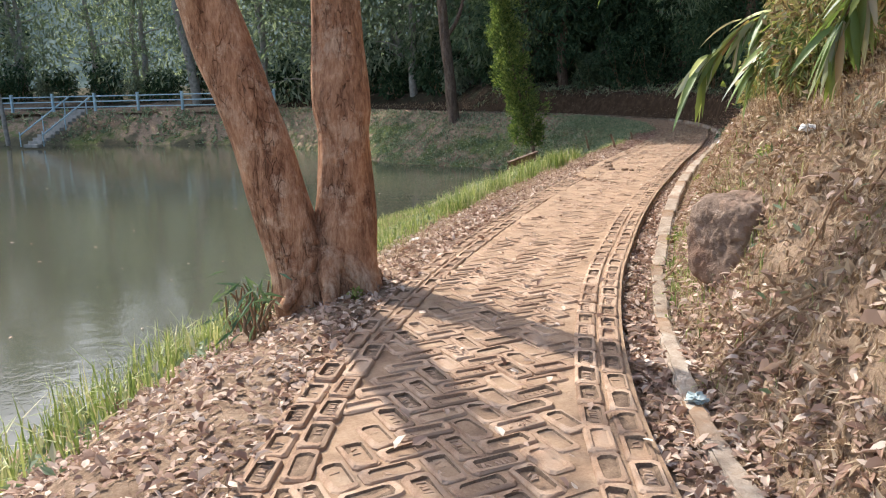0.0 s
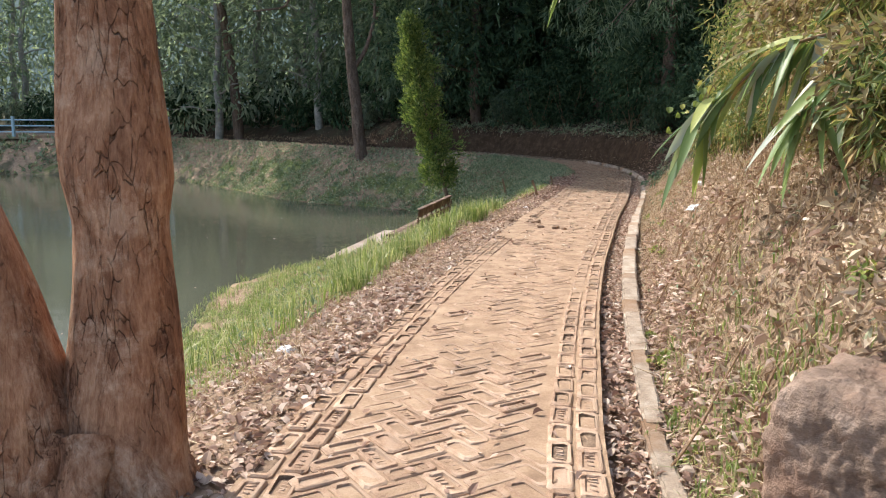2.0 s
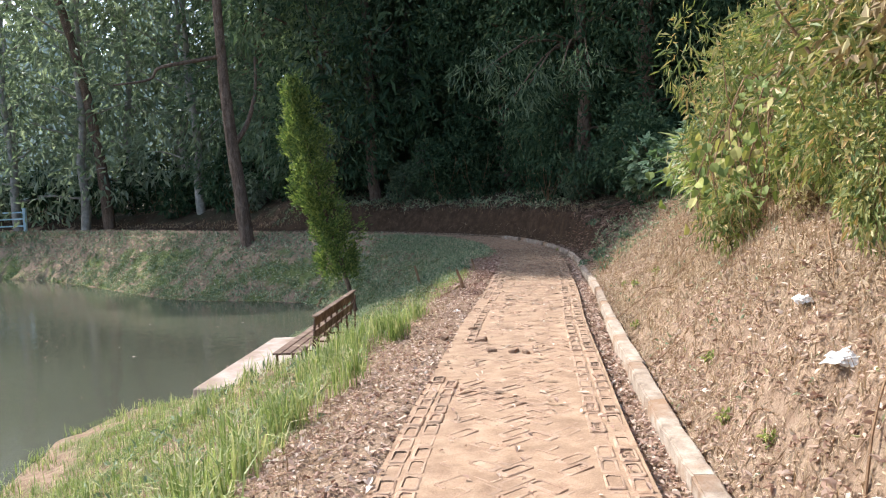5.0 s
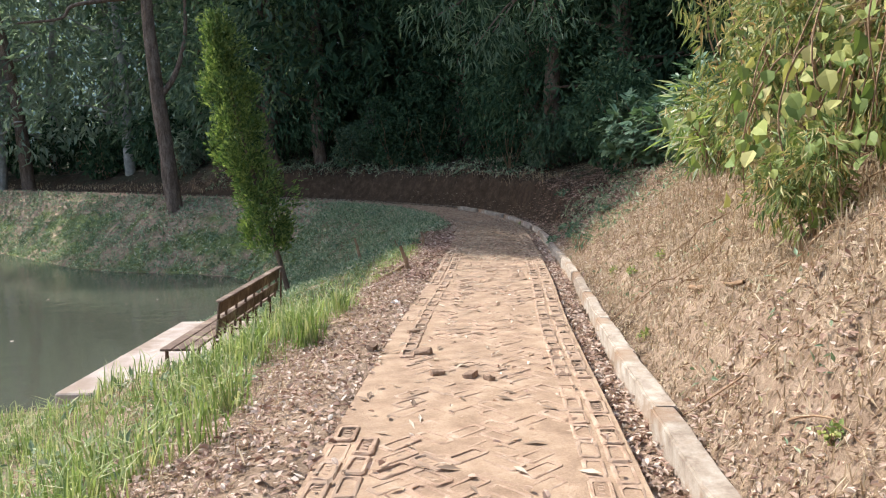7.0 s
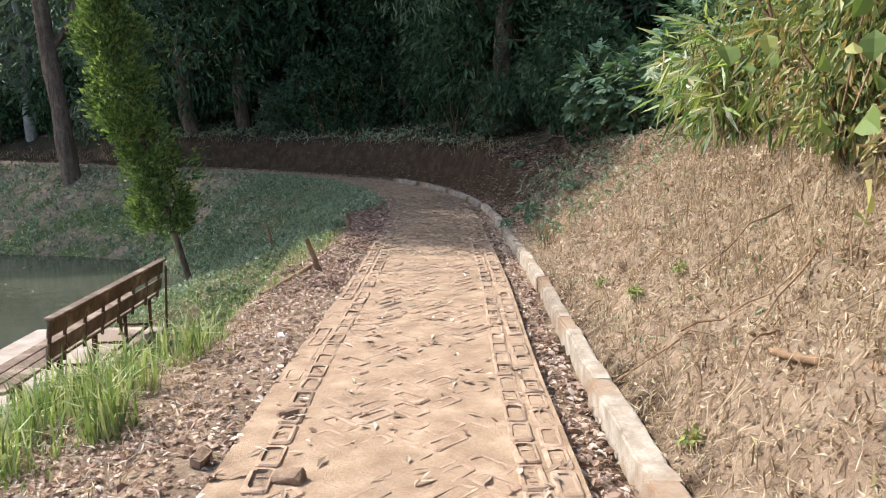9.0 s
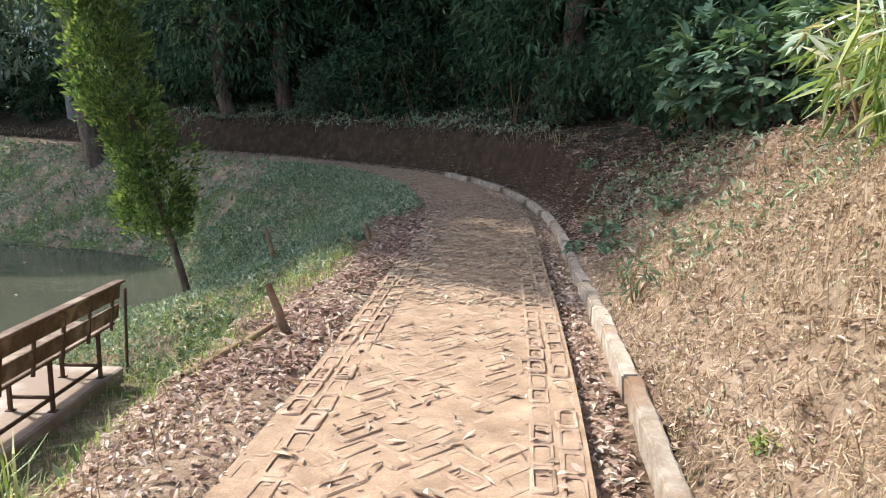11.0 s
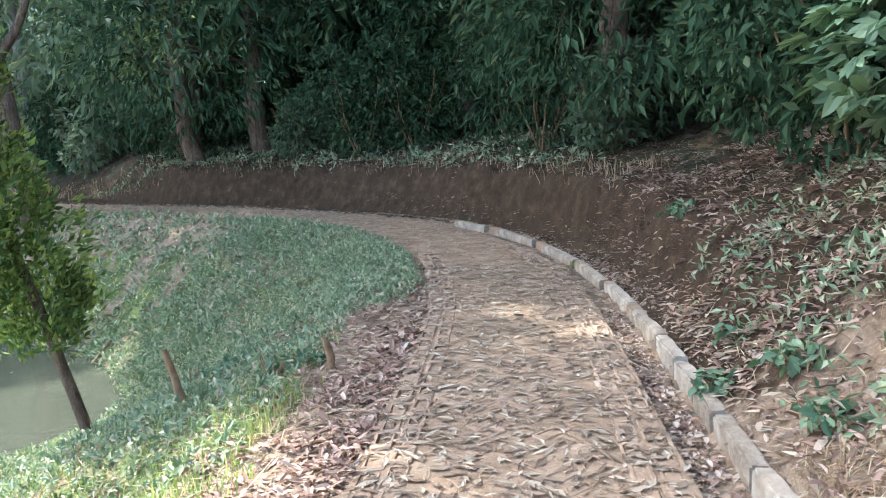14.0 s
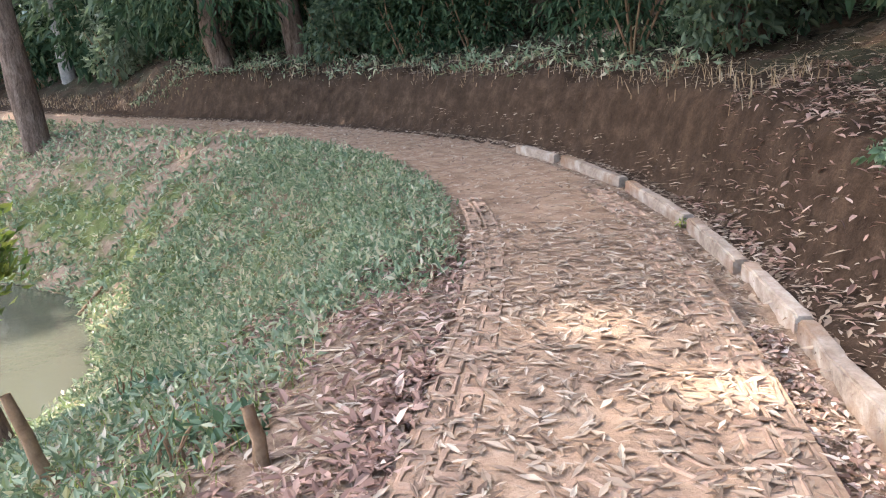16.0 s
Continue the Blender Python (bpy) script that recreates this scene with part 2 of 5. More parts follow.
def ground_material():
    m, nt, p = shader("ground_soil")
    def attr(name):
        a = nt.nodes.new("ShaderNodeAttribute")
        a.attribute_name = name
        return a.outputs["Fac"]
    def ragged(name, scale):
        add = nt.nodes.new("ShaderNodeMath")
        add.operation = "ADD"
        nt.links.new(attr(name), add.inputs[0])
        nt.links.new(noise_tex(nt, scale, 8.0, 0.7), add.inputs[1])
        return ramp(nt, add.outputs[0], [(0.0, (0, 0, 0)), (0.85, (0, 0, 0)), (0.999, (1, 1, 1))])
    soil = ramp(nt, noise_tex(nt, 7.0, 8.0, 0.7), [(0.3, (0.175, 0.112, 0.074)), (0.5, (0.29, 0.2, 0.135)), (0.7, (0.41, 0.30, 0.21))])
    green = ramp(nt, noise_tex(nt, 9.0, 8.0, 0.7), [(0.3, (0.075, 0.085, 0.03)), (0.55, (0.14, 0.165, 0.055)), (0.75, (0.24, 0.235, 0.10))])
    straw = ramp(nt, noise_tex(nt, 12.0, 8.0, 0.75), [(0.3, (0.16, 0.103, 0.063)), (0.5, (0.28, 0.198, 0.13)), (0.7, (0.41, 0.31, 0.215))])
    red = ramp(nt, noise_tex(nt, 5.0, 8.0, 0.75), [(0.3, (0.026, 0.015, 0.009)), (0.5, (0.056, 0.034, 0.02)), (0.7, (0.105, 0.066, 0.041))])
    mud = ramp(nt, noise_tex(nt, 3.0, 8.0, 0.75), [(0.3, (0.05, 0.045, 0.026)), (0.7, (0.12, 0.105, 0.065))])
    col = mix(nt, ragged("grass", 2.3), soil, green)
    col = mix(nt, ragged("straw", 2.9), col, straw)
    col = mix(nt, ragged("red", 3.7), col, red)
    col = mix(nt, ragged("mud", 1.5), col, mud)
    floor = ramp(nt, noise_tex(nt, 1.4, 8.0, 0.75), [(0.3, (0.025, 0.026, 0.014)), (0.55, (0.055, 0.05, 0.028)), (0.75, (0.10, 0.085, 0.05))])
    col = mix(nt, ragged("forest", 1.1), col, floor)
    fine = noise_tex(nt, 55.0, 6.0, 0.75)
    col = mix(nt, 0.5, col, ramp(nt, fine, [(0.3, (0.15, 0.15, 0.15)), (0.7, (0.9, 0.9, 0.9))]), "SOFT_LIGHT")
    nt.links.new(col, p.inputs["Base Color"])
    p.inputs["Roughness"].default_value = 0.97
    p.inputs["Specular IOR Level"].default_value = 0.15
    bump(nt, p, fine, 0.8, 0.03)
    return m


def water_material():
    m, nt, p = shader("pond_water")
    col = ramp(nt, noise_tex(nt, 0.12, 3.0), [(0.3, (0.058, 0.060, 0.043)), (0.7, (0.085, 0.086, 0.062))])
    nt.links.new(col, p.inputs["Base Color"])
    p.inputs["Roughness"].default_value, p.inputs["IOR"].default_value = 0.04, 1.33
    bump(nt, p, noise_tex(nt, 2.6, 5.0, 0.6), 0.22, 0.03)
    return m


M_GROUND, M_WATER = ground_material(), water_material()


# ---- building helpers ----
def mesh_of(name, verts, faces, material, smooth=False):
    """A mesh from arrays: faces all with the same number of corners."""
    verts, faces = np.asarray(verts, np.float32), np.asarray(faces, np.int32)
    me = bpy.data.meshes.new(name)
    k = faces.shape[1]
    me.vertices.add(len(verts))
    me.vertices.foreach_set("co", verts.ravel())
    me.loops.add(faces.size)
    me.loops.foreach_set("vertex_index", faces.ravel())
    me.polygons.add(len(faces))
    me.polygons.foreach_set("loop_start", np.arange(0, faces.size, k, dtype=np.int32))
    me.polygons.foreach_set("use_smooth", np.full(len(faces), smooth))
    me.materials.append(material)
    me.update(calc_edges=True)
    me.validate()
    return me


def part(name, data, material=None, parent=None, label=""):
    """Links a mesh, or a bmesh, as one object under a thing or a part."""
    if isinstance(data, bmesh.types.BMesh):
        me = bpy.data.meshes.new(name)
        data.to_mesh(me)
        data.free()
        me.materials.append(material)
        data = me
    ob = new(name, data)
    if parent:
        ob.parent = parent
    return tagged(ob, label)


def thing(name, at, label, category, group="", kind=""):
    ob = new(name)
    ob.matrix_basis = at if isinstance(at, Matrix) else Matrix.Translation(at)
    return tagged(ob, label, category, group, kind)


def box(bm, size, m, bevel=0.0, rough=0.0):
    """Adds a box of that size at the pose m, its edges bevelled."""
    made = bmesh.ops.create_cube(bm, size=1.0, matrix=m @ Matrix.Diagonal((*size, 1)))
    if bevel:
        edges = {e for v in made["verts"] for e in v.link_edges}
        res = bmesh.ops.bevel(bm, geom=list(edges), offset=bevel, segments=1, affect="EDGES", profile=0.5)
        if rough:
            for v in {v for f in res["faces"] for v in f.verts}:
                v.co += Vector((random.uniform(-1, 1), random.uniform(-1, 1), random.uniform(-1, 1))) * rough
    return bm


def boxed(size, m=None, bevel=0.0, rough=0.0):
    return box(bmesh.new(), size, m or Matrix(), bevel, rough)


def tube(points, radii, sides=10, lumps=0.0, seed=0.0, ridge=0.0):
    """A tapered limb along points: arrays of vertices and quads, closed by a fan at its tip."""
    pts = np.array(points, float)
    n = len(pts)
    tan = np.gradient(pts, axis=0)
    tan /= np.linalg.norm(tan, axis=1)[:, None]
    ref = np.array((0.31, 0.95, 0.02)) if abs(tan[0][1]) < 0.9 else np.array((1.0, 0.1, 0.0))
    verts = []
    for i in range(n):
        a = np.cross(tan[i], ref)
        a /= np.linalg.norm(a)
        b = np.cross(tan[i], a)
        for j in range(sides):
            w = 2 * math.pi * j / sides
            r = radii[i]
            if lumps:
                r *= 1 + lumps * noise.noise(Vector((math.cos(w) * 1.3 + seed, math.sin(w) * 1.3, pts[i][2] * 1.6 + seed)))
            if ridge:
                r *= 1 + ridge * noise.noise(Vector((math.cos(w) * 5 + seed, math.sin(w) * 5, pts[i][2] * 2.2)))
            verts.append(pts[i] + r * (math.cos(w) * a + math.sin(w) * b))
    faces = []
    for i in range(n - 1):
        for j in range(sides):
            k = (j + 1) % sides
            faces.append((i * sides + j, i * sides + k, (i + 1) * sides + k, (i + 1) * sides + j))
    return np.array(verts), np.array(faces)


def smooth_line(points, steps):
    """Catmull-Rom through points, that many steps a span."""
    p = np.array(points, float)
    p = np.vstack((2 * p[0] - p[1], p, 2 * p[-1] - p[-2]))
    out = []
    for i in range(1, len(p) - 2):
        for t in np.linspace(0, 1, steps, endpoint=False):
            out.append(0.5 * (2 * p[i] + (p[i + 1] - p[i - 1]) * t + (2 * p[i - 1] - 5 * p[i] + 4 * p[i + 1] - p[i + 2]) * t * t + (3 * p[i] - p[i - 1] - 3 * p[i + 1] + p[i + 2]) * t ** 3))
    out.append(p[-2])
    return np.array(out)


def merge(pieces):
    verts, faces, k = [], [], 0
    for v, f in pieces:
        verts.append(v)
        faces.append(f + k)
        k += len(v)
    return np.vstack(verts), np.vstack(faces)


def unit(a):
    return a / np.maximum(np.linalg.norm(a, axis=1), 1e-9)[:, None]


def leaves(base, way, up, length, width, fold=0.25, droop=0.0, plain=False):
    """Leaves as two folded halves each, four triangles: base, shoulder, tip. All arguments are arrays, one row a leaf."""
    way = unit(way)
    side = unit(np.cross(way, up))
    nor = np.cross(side, way)
    L, W = np.asarray(length).reshape(-1, 1), np.asarray(width).reshape(-1, 1)
    mid = base + way * L * 0.45 - nor * L * droop * 0.3
    tip = base + way * L - nor * L * droop
    left, right = mid + side * W * 0.5 + nor * W * fold, mid - side * W * 0.5 + nor * W * fold
    n = len(base)
    if plain:
        k = np.arange(n)[:, None] * 4
        return np.stack((base, right, tip, left), 1).reshape(-1, 3), np.concatenate([k + np.array(f) for f in ((0, 1, 2), (0, 2, 3))], 1).reshape(-1, 3)
    verts = np.stack((base, right, tip, left, mid), 1).reshape(-1, 3)
    k = np.arange(n)[:, None] * 5
    faces = np.concatenate([k + np.array(f) for f in ((0, 1, 4), (1, 2, 4), (2, 3, 4), (3, 0, 4))], 1).reshape(-1, 3)
    return verts, faces


def curled(base, way, up, length, width, cup=0.3, arch=0.3):
    """Dry leaves with a rounded outline, cupped across and arched along: eight triangles each."""
    way = unit(way)
    side = unit(np.cross(way, up))
    nor = np.cross(side, way)
    n = len(base)
    L, W, C, A = (np.broadcast_to(np.asarray(a, float).reshape(-1, 1), (n, 1)) for a in (length, width, cup, arch))
    def at(t, w):
        return base + way * L * t + side * W * w + nor * (W * C * abs(w) * 2 + L * A * t * (1 - t))
    verts = np.stack((at(0, 0), at(0.28, -0.46), at(0.68, -0.4), at(1, 0.06), at(0.68, 0.4), at(0.28, 0.46), at(0.28, 0), at(0.68, 0)), 1).reshape(-1, 3)
    k = np.arange(n)[:, None] * 8
    faces = np.concatenate([k + np.array(f) for f in ((0, 1, 6), (1, 2, 7), (1, 7, 6), (2, 3, 7), (3, 4, 7), (4, 5, 6), (4, 6, 7), (5, 0, 6))], 1).reshape(-1, 3)
    return verts, faces


def blades(base, way, height, width, bend):
    """Grass blades: three triangles each, arching over towards way."""
    n = len(base)
    flat = way.copy()
    flat[:, 2] = 0
    flat = unit(flat)
    side = np.stack((-flat[:, 1], flat[:, 0], np.zeros(n)), 1)
    H, W, B = (np.asarray(a).reshape(-1, 1) for a in (height, width, bend))
    up = np.array((0, 0, 1.0))
    mid = base + up * H * 0.6 + flat * B * H * 0.25
    tip = base + up * H * (1 - 0.35 * B) + flat * B * H * 0.8
    verts = np.stack((base - side * W / 2, base + side * W / 2, mid + side * W * 0.4, mid - side * W * 0.4, tip), 1).reshape(-1, 3)
    k = np.arange(n)[:, None] * 5
    faces = np.concatenate([k + np.array(f) for f in ((0, 1, 2), (0, 2, 3), (3, 2, 4))], 1).reshape(-1, 3)
    return verts, faces


rng = np.random.default_rng(7)


def rand_dir(n, up=0.0):
    v = rng.normal(size=(n, 3))
    v[:, 2] += up
    return unit(v)


# ---- the lie of the land ----
CENTRE = smooth_line([(0.0, -14), (0.02, -4), (0.04, 0), (0.15, 2.55), (0.36, 4.0), (0.74, 5.5), (1.16, 6.75), (1.73, 8.33), (2.50, 10.27), (3.29, 12.11), (4.23, 14.29), (5.21, 16.42),
                      (5.90, 17.98), (6.61, 19.65), (7.36, 21.4), (8.0, 23.1), (8.43, 24.8), (8.55, 26.4), (8.3, 28.1), (7.55, 30.1), (6.3, 32.3), (4.4, 34.9), (1.4, 38.6), (-3, 44.8), (-9, 52.6), (-17, 57.2), (-28, 60.5), (-60, 66), (-120, 74)], 14)
TAN = np.gradient(CENTRE, axis=0)
TAN /= np.linalg.norm(TAN, axis=1)[:, None]
RUN = np.concatenate(([0], np.cumsum(np.linalg.norm(np.diff(CENTRE, axis=0), axis=1))))
S0 = RUN[np.argmin(np.abs(CENTRE[:60, 1]))]
RUN -= S0
WATER = -1.65
HALF = 0.72
SHORE = np.array([(-9, -30), (-5.5, -4), (-4.3, 2), (-3.5, 6.5), (-2.95, 8.3), (-2.2, 11.2), (-1.85, 13), (-1.9, 15.6), (-1.7, 17.4), (-0.7, 18.9), (0.3, 18.75), (0.75, 19.7), (1.9, 23.3), (2.7, 25.0), (3.9, 26.0), (4.15, 27.1), (3.9, 28.3), (3.2, 30.2), (1.8, 31.7),
                  (0.1, 32.8), (-1.5, 34.6), (-2.6, 37), (-7.6, 46.8), (-13, 51.8), (-26, 56.5), (-45, 60), (-75, 50), (-70, 0), (-40, -35)])


def lane(t):
    """The path's height above the start, by metres along it."""
    return np.interp(t, [-20, 22, 24, 27, 30, 36, 50, 70, 200], [0, 0, 0.03, 0.14, 0.28, 0.42, 0.62, 0.8, 1.0])


def path_at(x, y):
    """Metres along the path, and to its right, of places."""
    x, y = np.asarray(x, float).ravel(), np.asarray(y, float).ravel()
    s, d = np.empty(len(x)), np.empty(len(x))
    for a in range(0, len(x), 4000):
        dx, dy = x[a:a + 4000, None] - CENTRE[None, :, 0], y[a:a + 4000, None] - CENTRE[None, :, 1]
        i = np.argmin(dx * dx + dy * dy, 1)
        r = np.arange(len(i))
        dx, dy = dx[r, i], dy[r, i]
        along = dx * TAN[i, 0] + dy * TAN[i, 1]
        across = dx * TAN[i, 1] - dy * TAN[i, 0]
        s[a:a + 4000] = RUN[i] + along
        d[a:a + 4000] = np.where(np.abs(across) > 1e-6, np.sign(across), 1) * np.hypot(across, np.where((i == 0) | (i == len(RUN) - 1), 0, along * 0.3))
    return s, d


def world_at(s, d):
    """The place that lies s metres along the path and d to its right."""
    s = np.asarray(s, float)
    x, y = np.interp(s, RUN, CENTRE[:, 0]), np.interp(s, RUN, CENTRE[:, 1])
    tx, ty = np.interp(s, RUN, TAN[:, 0]), np.interp(s, RUN, TAN[:, 1])
    return x + ty * d, y - tx * d, np.arctan2(ty, tx)


def pond(x, y):
    """Metres from the shore: positive over the water."""
    x, y = np.asarray(x, float).ravel(), np.asarray(y, float).ravel()
    best, inside = np.full(len(x), 1e9), np.zeros(len(x), bool)
    for (ax, ay), (bx, by) in zip(SHORE, np.roll(SHORE, -1, 0)):
        ux, uy = bx - ax, by - ay
        t = np.clip(((x - ax) * ux + (y - ay) * uy) / (ux * ux + uy * uy), 0, 1)
        best = np.minimum(best, np.hypot(x - ax - t * ux, y - ay - t * uy))
        inside ^= ((ay > y) != (by > y)) & (x < ux * (y - ay) / (uy if uy else 1e-9) + ax)
    return np.where(inside, best, -best)


def step(a, b, v):
    t = np.clip((v - a) / (b - a), 0, 1)
    return t * t * (3 - 2 * t)


def fuzz(x, y, scale, amount):
    return amount * (np.sin(x * scale + 1.7 * np.sin(y * scale * 0.7)) * np.sin(y * scale * 1.1 + 1.3 * np.sin(x * scale * 0.8 + 2)))


SLAB_AT, SLAB_U, SLAB_N = np.array((0.24, 17.93)), np.array((0.345, 0.9386)), np.array((0.9386, -0.345))
SLAB_L, SLAB_W, SLAB_Z = 4.25, 1.72, -1.25


def ground_z(x, y):
    x, y = np.asarray(x, float).ravel(), np.asarray(y, float).ravel()
    s, d = path_at(x, y)
    p = pond(x, y)
    zp = lane(s)
    # the hill side
    e = np.maximum(d - 1.03, 0)
    steep = np.minimum(np.maximum(e - 0.07, 0) * 1.85, 0.85) + np.maximum(e - 0.53, 0) * 0.95 - np.maximum(e - 3.5, 0) * 0.3 - 0.07
    soft = np.minimum(e, 1.4) * 0.8 + np.maximum(e - 1.4, 0) * (0.7 - 0.3 * step(15, 19, s)) - 0.03
    cut = 0.85 * step(0.22, 0.56 + 3.0 * step(38, 47, s), e) + (np.maximum(e - 0.5, 0) * 0.2 + np.maximum(e - 3.5, 0) * 0.22) * (1 - 0.85 * step(42, 52, s)) - 0.04
    wb, wc = step(9.5, 15.0, s), step(21.5, 26.0, s)
    hill = steep * (1 - wb) + (soft * (1 - wc) + cut * wc) * wb
    hill = np.where(hill > 16, 16 + (hill - 16) * 0.15, hill)
    hill += np.where(e > 0.3, fuzz(x, y, 3.1, 0.06) + fuzz(x, y, 8.0, 0.045) + fuzz(y, x, 15.0, 0.03), 0) + np.where(e > 4, fuzz(x, y, 0.5, 0.5), 0)
    right = zp + np.where(d < 1.03, -0.1, hill)
    # the pond side
    g = np.maximum(-d - HALF - 0.25, 0)
    q = np.maximum(-p, 0)
    f = g / (g + q + 1e-6)
    fall = f * f * (3 - 2 * f) * 0.6 + f * 0.4
    left = (zp - 0.035) * (1 - fall) + (WATER - 0.02) * fall + np.where(g > 0.2, fuzz(x, y, 2.7, 0.04) + fuzz(x, y, 8.0, 0.018), 0) * np.minimum(q, 1)
    left = np.where(-d < HALF, zp - 0.1, left)
    z = np.where(d > 0, right, left)
    z = np.where(p > 0, WATER - 0.02 - np.minimum(p * 0.55, 1.2), z)
    # the bed of the concrete slab
    a, b = (x - SLAB_AT[0]) * SLAB_U[0] + (y - SLAB_AT[1]) * SLAB_U[1], (x - SLAB_AT[0]) * SLAB_N[0] + (y - SLAB_AT[1]) * SLAB_N[1]
    on = step(-1.3, 0.0, a) * step(SLAB_L + 1.2, SLAB_L, a) * step(SLAB_W + 2.0, SLAB_W + 0.9, b) * step(-0.1, 0.1, b)
    return z * (1 - on) + np.minimum(z, SLAB_Z - 0.12) * on


def spread(a, b, fine, far):
    inner = np.arange(a, b + fine / 2, fine)
    out, w, v = [], fine, 0.0
    while v < far:
        w *= 1.16
        v += w
        out.append(v)
    out = np.array(out)
    return np.concatenate((a - out[::-1], inner, inner[-1] + out))


GX, GY = spread(-5.5, 13.0, 0.115, 500), spread(-1.0, 41.0, 0.115, 500)
gx, gy = (a.ravel() for a in np.meshgrid(GX, GY))
gz = ground_z(gx, gy)
gi = (np.arange(len(GY) - 1)[:, None] * len(GX) + np.arange(len(GX) - 1)[None, :]).ravel()
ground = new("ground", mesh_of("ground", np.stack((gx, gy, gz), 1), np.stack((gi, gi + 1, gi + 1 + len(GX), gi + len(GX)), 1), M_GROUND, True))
tagged(ground, "brown earth bank with grass, straw and leaf litter around a pond", "ground", kind="structure")
gs, gd = path_at(gx, gy)
gp = pond(gx, gy)
grass_mask = np.where(gd < 0, step(1.2, 2.2, -gd), 0) * (0.42 + fuzz(gx, gy, 1.9, 0.16)) * (0.25 + 0.75 * step(5.0, 8.5, gs))
straw_mask = step(1.3, 1.9, gd) * (1 - step(18.5, 20.5, gs)) * 0.7
# red and forest put darker ground colours on the slope past about s 19
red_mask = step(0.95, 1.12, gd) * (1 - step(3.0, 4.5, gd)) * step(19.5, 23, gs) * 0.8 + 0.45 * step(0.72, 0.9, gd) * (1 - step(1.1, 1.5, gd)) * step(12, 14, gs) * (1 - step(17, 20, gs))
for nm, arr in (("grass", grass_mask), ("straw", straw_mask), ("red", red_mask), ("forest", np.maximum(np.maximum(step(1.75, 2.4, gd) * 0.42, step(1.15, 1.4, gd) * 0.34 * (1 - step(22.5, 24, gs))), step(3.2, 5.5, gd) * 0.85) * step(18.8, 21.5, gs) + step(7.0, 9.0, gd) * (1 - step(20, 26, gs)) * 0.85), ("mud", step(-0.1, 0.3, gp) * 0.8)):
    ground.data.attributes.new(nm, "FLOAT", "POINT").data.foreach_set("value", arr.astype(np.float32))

bm = bmesh.new()
ring = [bm.verts.new((x, y, WATER)) for x, y in np.array([(-90, -50), (8, -50), (8, 29.9), (3.2, 33), (-2, 40), (-8, 50), (-20, 58), (-45, 62), (-90, 60)])]
bm.faces.new(ring)
part("water", bm, M_WATER, None)
tagged(bpy.data.objects["water"], "still murky green-brown pond water reflecting the trees", "water", kind="structure")


# ---- the wooded hill far behind the pond, its haze painted and glowing ----
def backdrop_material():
    m, nt, p = shader("glowing_haze_woods")
    # bluish haze is painted into the colour, which also glows of itself
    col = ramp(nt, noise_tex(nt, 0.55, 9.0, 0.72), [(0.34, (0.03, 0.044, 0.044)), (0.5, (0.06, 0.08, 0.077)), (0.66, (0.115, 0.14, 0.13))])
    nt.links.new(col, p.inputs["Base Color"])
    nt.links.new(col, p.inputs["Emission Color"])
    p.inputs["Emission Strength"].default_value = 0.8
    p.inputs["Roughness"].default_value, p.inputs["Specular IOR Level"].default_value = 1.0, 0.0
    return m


foot = smooth_line([(-95, 62), (-62, 78), (-36, 81), (-16, 78), (-2, 75), (10, 76)], 12)
rise = np.linspace(0, 1, 9)
hv = np.array([(x - 14 * r * 0.2, y + 26 * r, -2 + r * (27 + 4 * math.sin(k * 0.7) + 2.5 * math.sin(k * 1.9))) for k, (x, y) in enumerate(foot) for r in rise])
hi = (np.arange(len(foot) - 1)[:, None] * 9 + np.arange(8)[None, :]).ravel()
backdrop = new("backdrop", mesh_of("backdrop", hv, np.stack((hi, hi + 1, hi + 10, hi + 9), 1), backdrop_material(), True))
tagged(backdrop, "wooded hillside backdrop with painted, glowing haze far behind the pond", "backdrop", kind="structure")


# ---- the brick footpath ----
def strip(s_from, s_to, d_from, d_to, z_top, z_low, every=0.3):
    """A long slab that follows the path."""
    t = np.arange(s_from, s_to, every)
    rows = []
    for d, z in ((d_from, z_low), (d_from, z_top), (d_to, z_top), (d_to, z_low)):
        x, y, _ = world_at(t, d)
        rows.append(np.stack((x, y, lane(t) + z), 1))
    v = np.stack(rows, 1).reshape(-1, 3)
    k = np.arange(len(t) - 1)[:, None] * 4
    f = np.concatenate([k + np.array(q) for q in ((0, 4, 5, 1), (1, 5, 6, 2), (2, 6, 7, 3))], 1).reshape(-1, 4)
    return v, f


footpath = new("path", mesh_of("path", *strip(-12, 110, -HALF - 0.015, HALF + 0.015, -0.05, -0.3), M_BED))
tagged(footpath, "narrow footpath of frogged bricks under tan dust", "path", kind="structure")

ds, dd = np.arange(-1.5, 26, 0.045), np.linspace(-HALF - 0.01, HALF + 0.01, 34)
sg, dg = (a.ravel() for a in np.meshgrid(ds, dd, indexing="ij"))
ux, uy, _ = world_at(sg, dg)
drift = np.array([0.55 * noise.noise(Vector((a * 1.1, b * 1.1, 0.3))) + 0.5 * noise.noise(Vector((a * 4.5, b * 4.5, 1.7))) + 0.35 * noise.noise(Vector((a * 14, b * 14, 4.1))) for a, b in zip(ux, uy)])
uz = lane(sg) - 0.0195 + 0.0065 * step(3, 7, sg) + 0.006 * drift
ui = (np.arange(len(ds) - 1)[:, None] * 34 + np.arange(33)[None, :]).ravel()
part("dust", mesh_of("dust", np.stack((ux, uy, uz), 1), np.stack((ui, ui + 1, ui + 35, ui + 34), 1), M_BED, True), None, footpath, "tan dust drifted over the bricks")

BRICK_L, BRICK_W = 0.231, 0.119


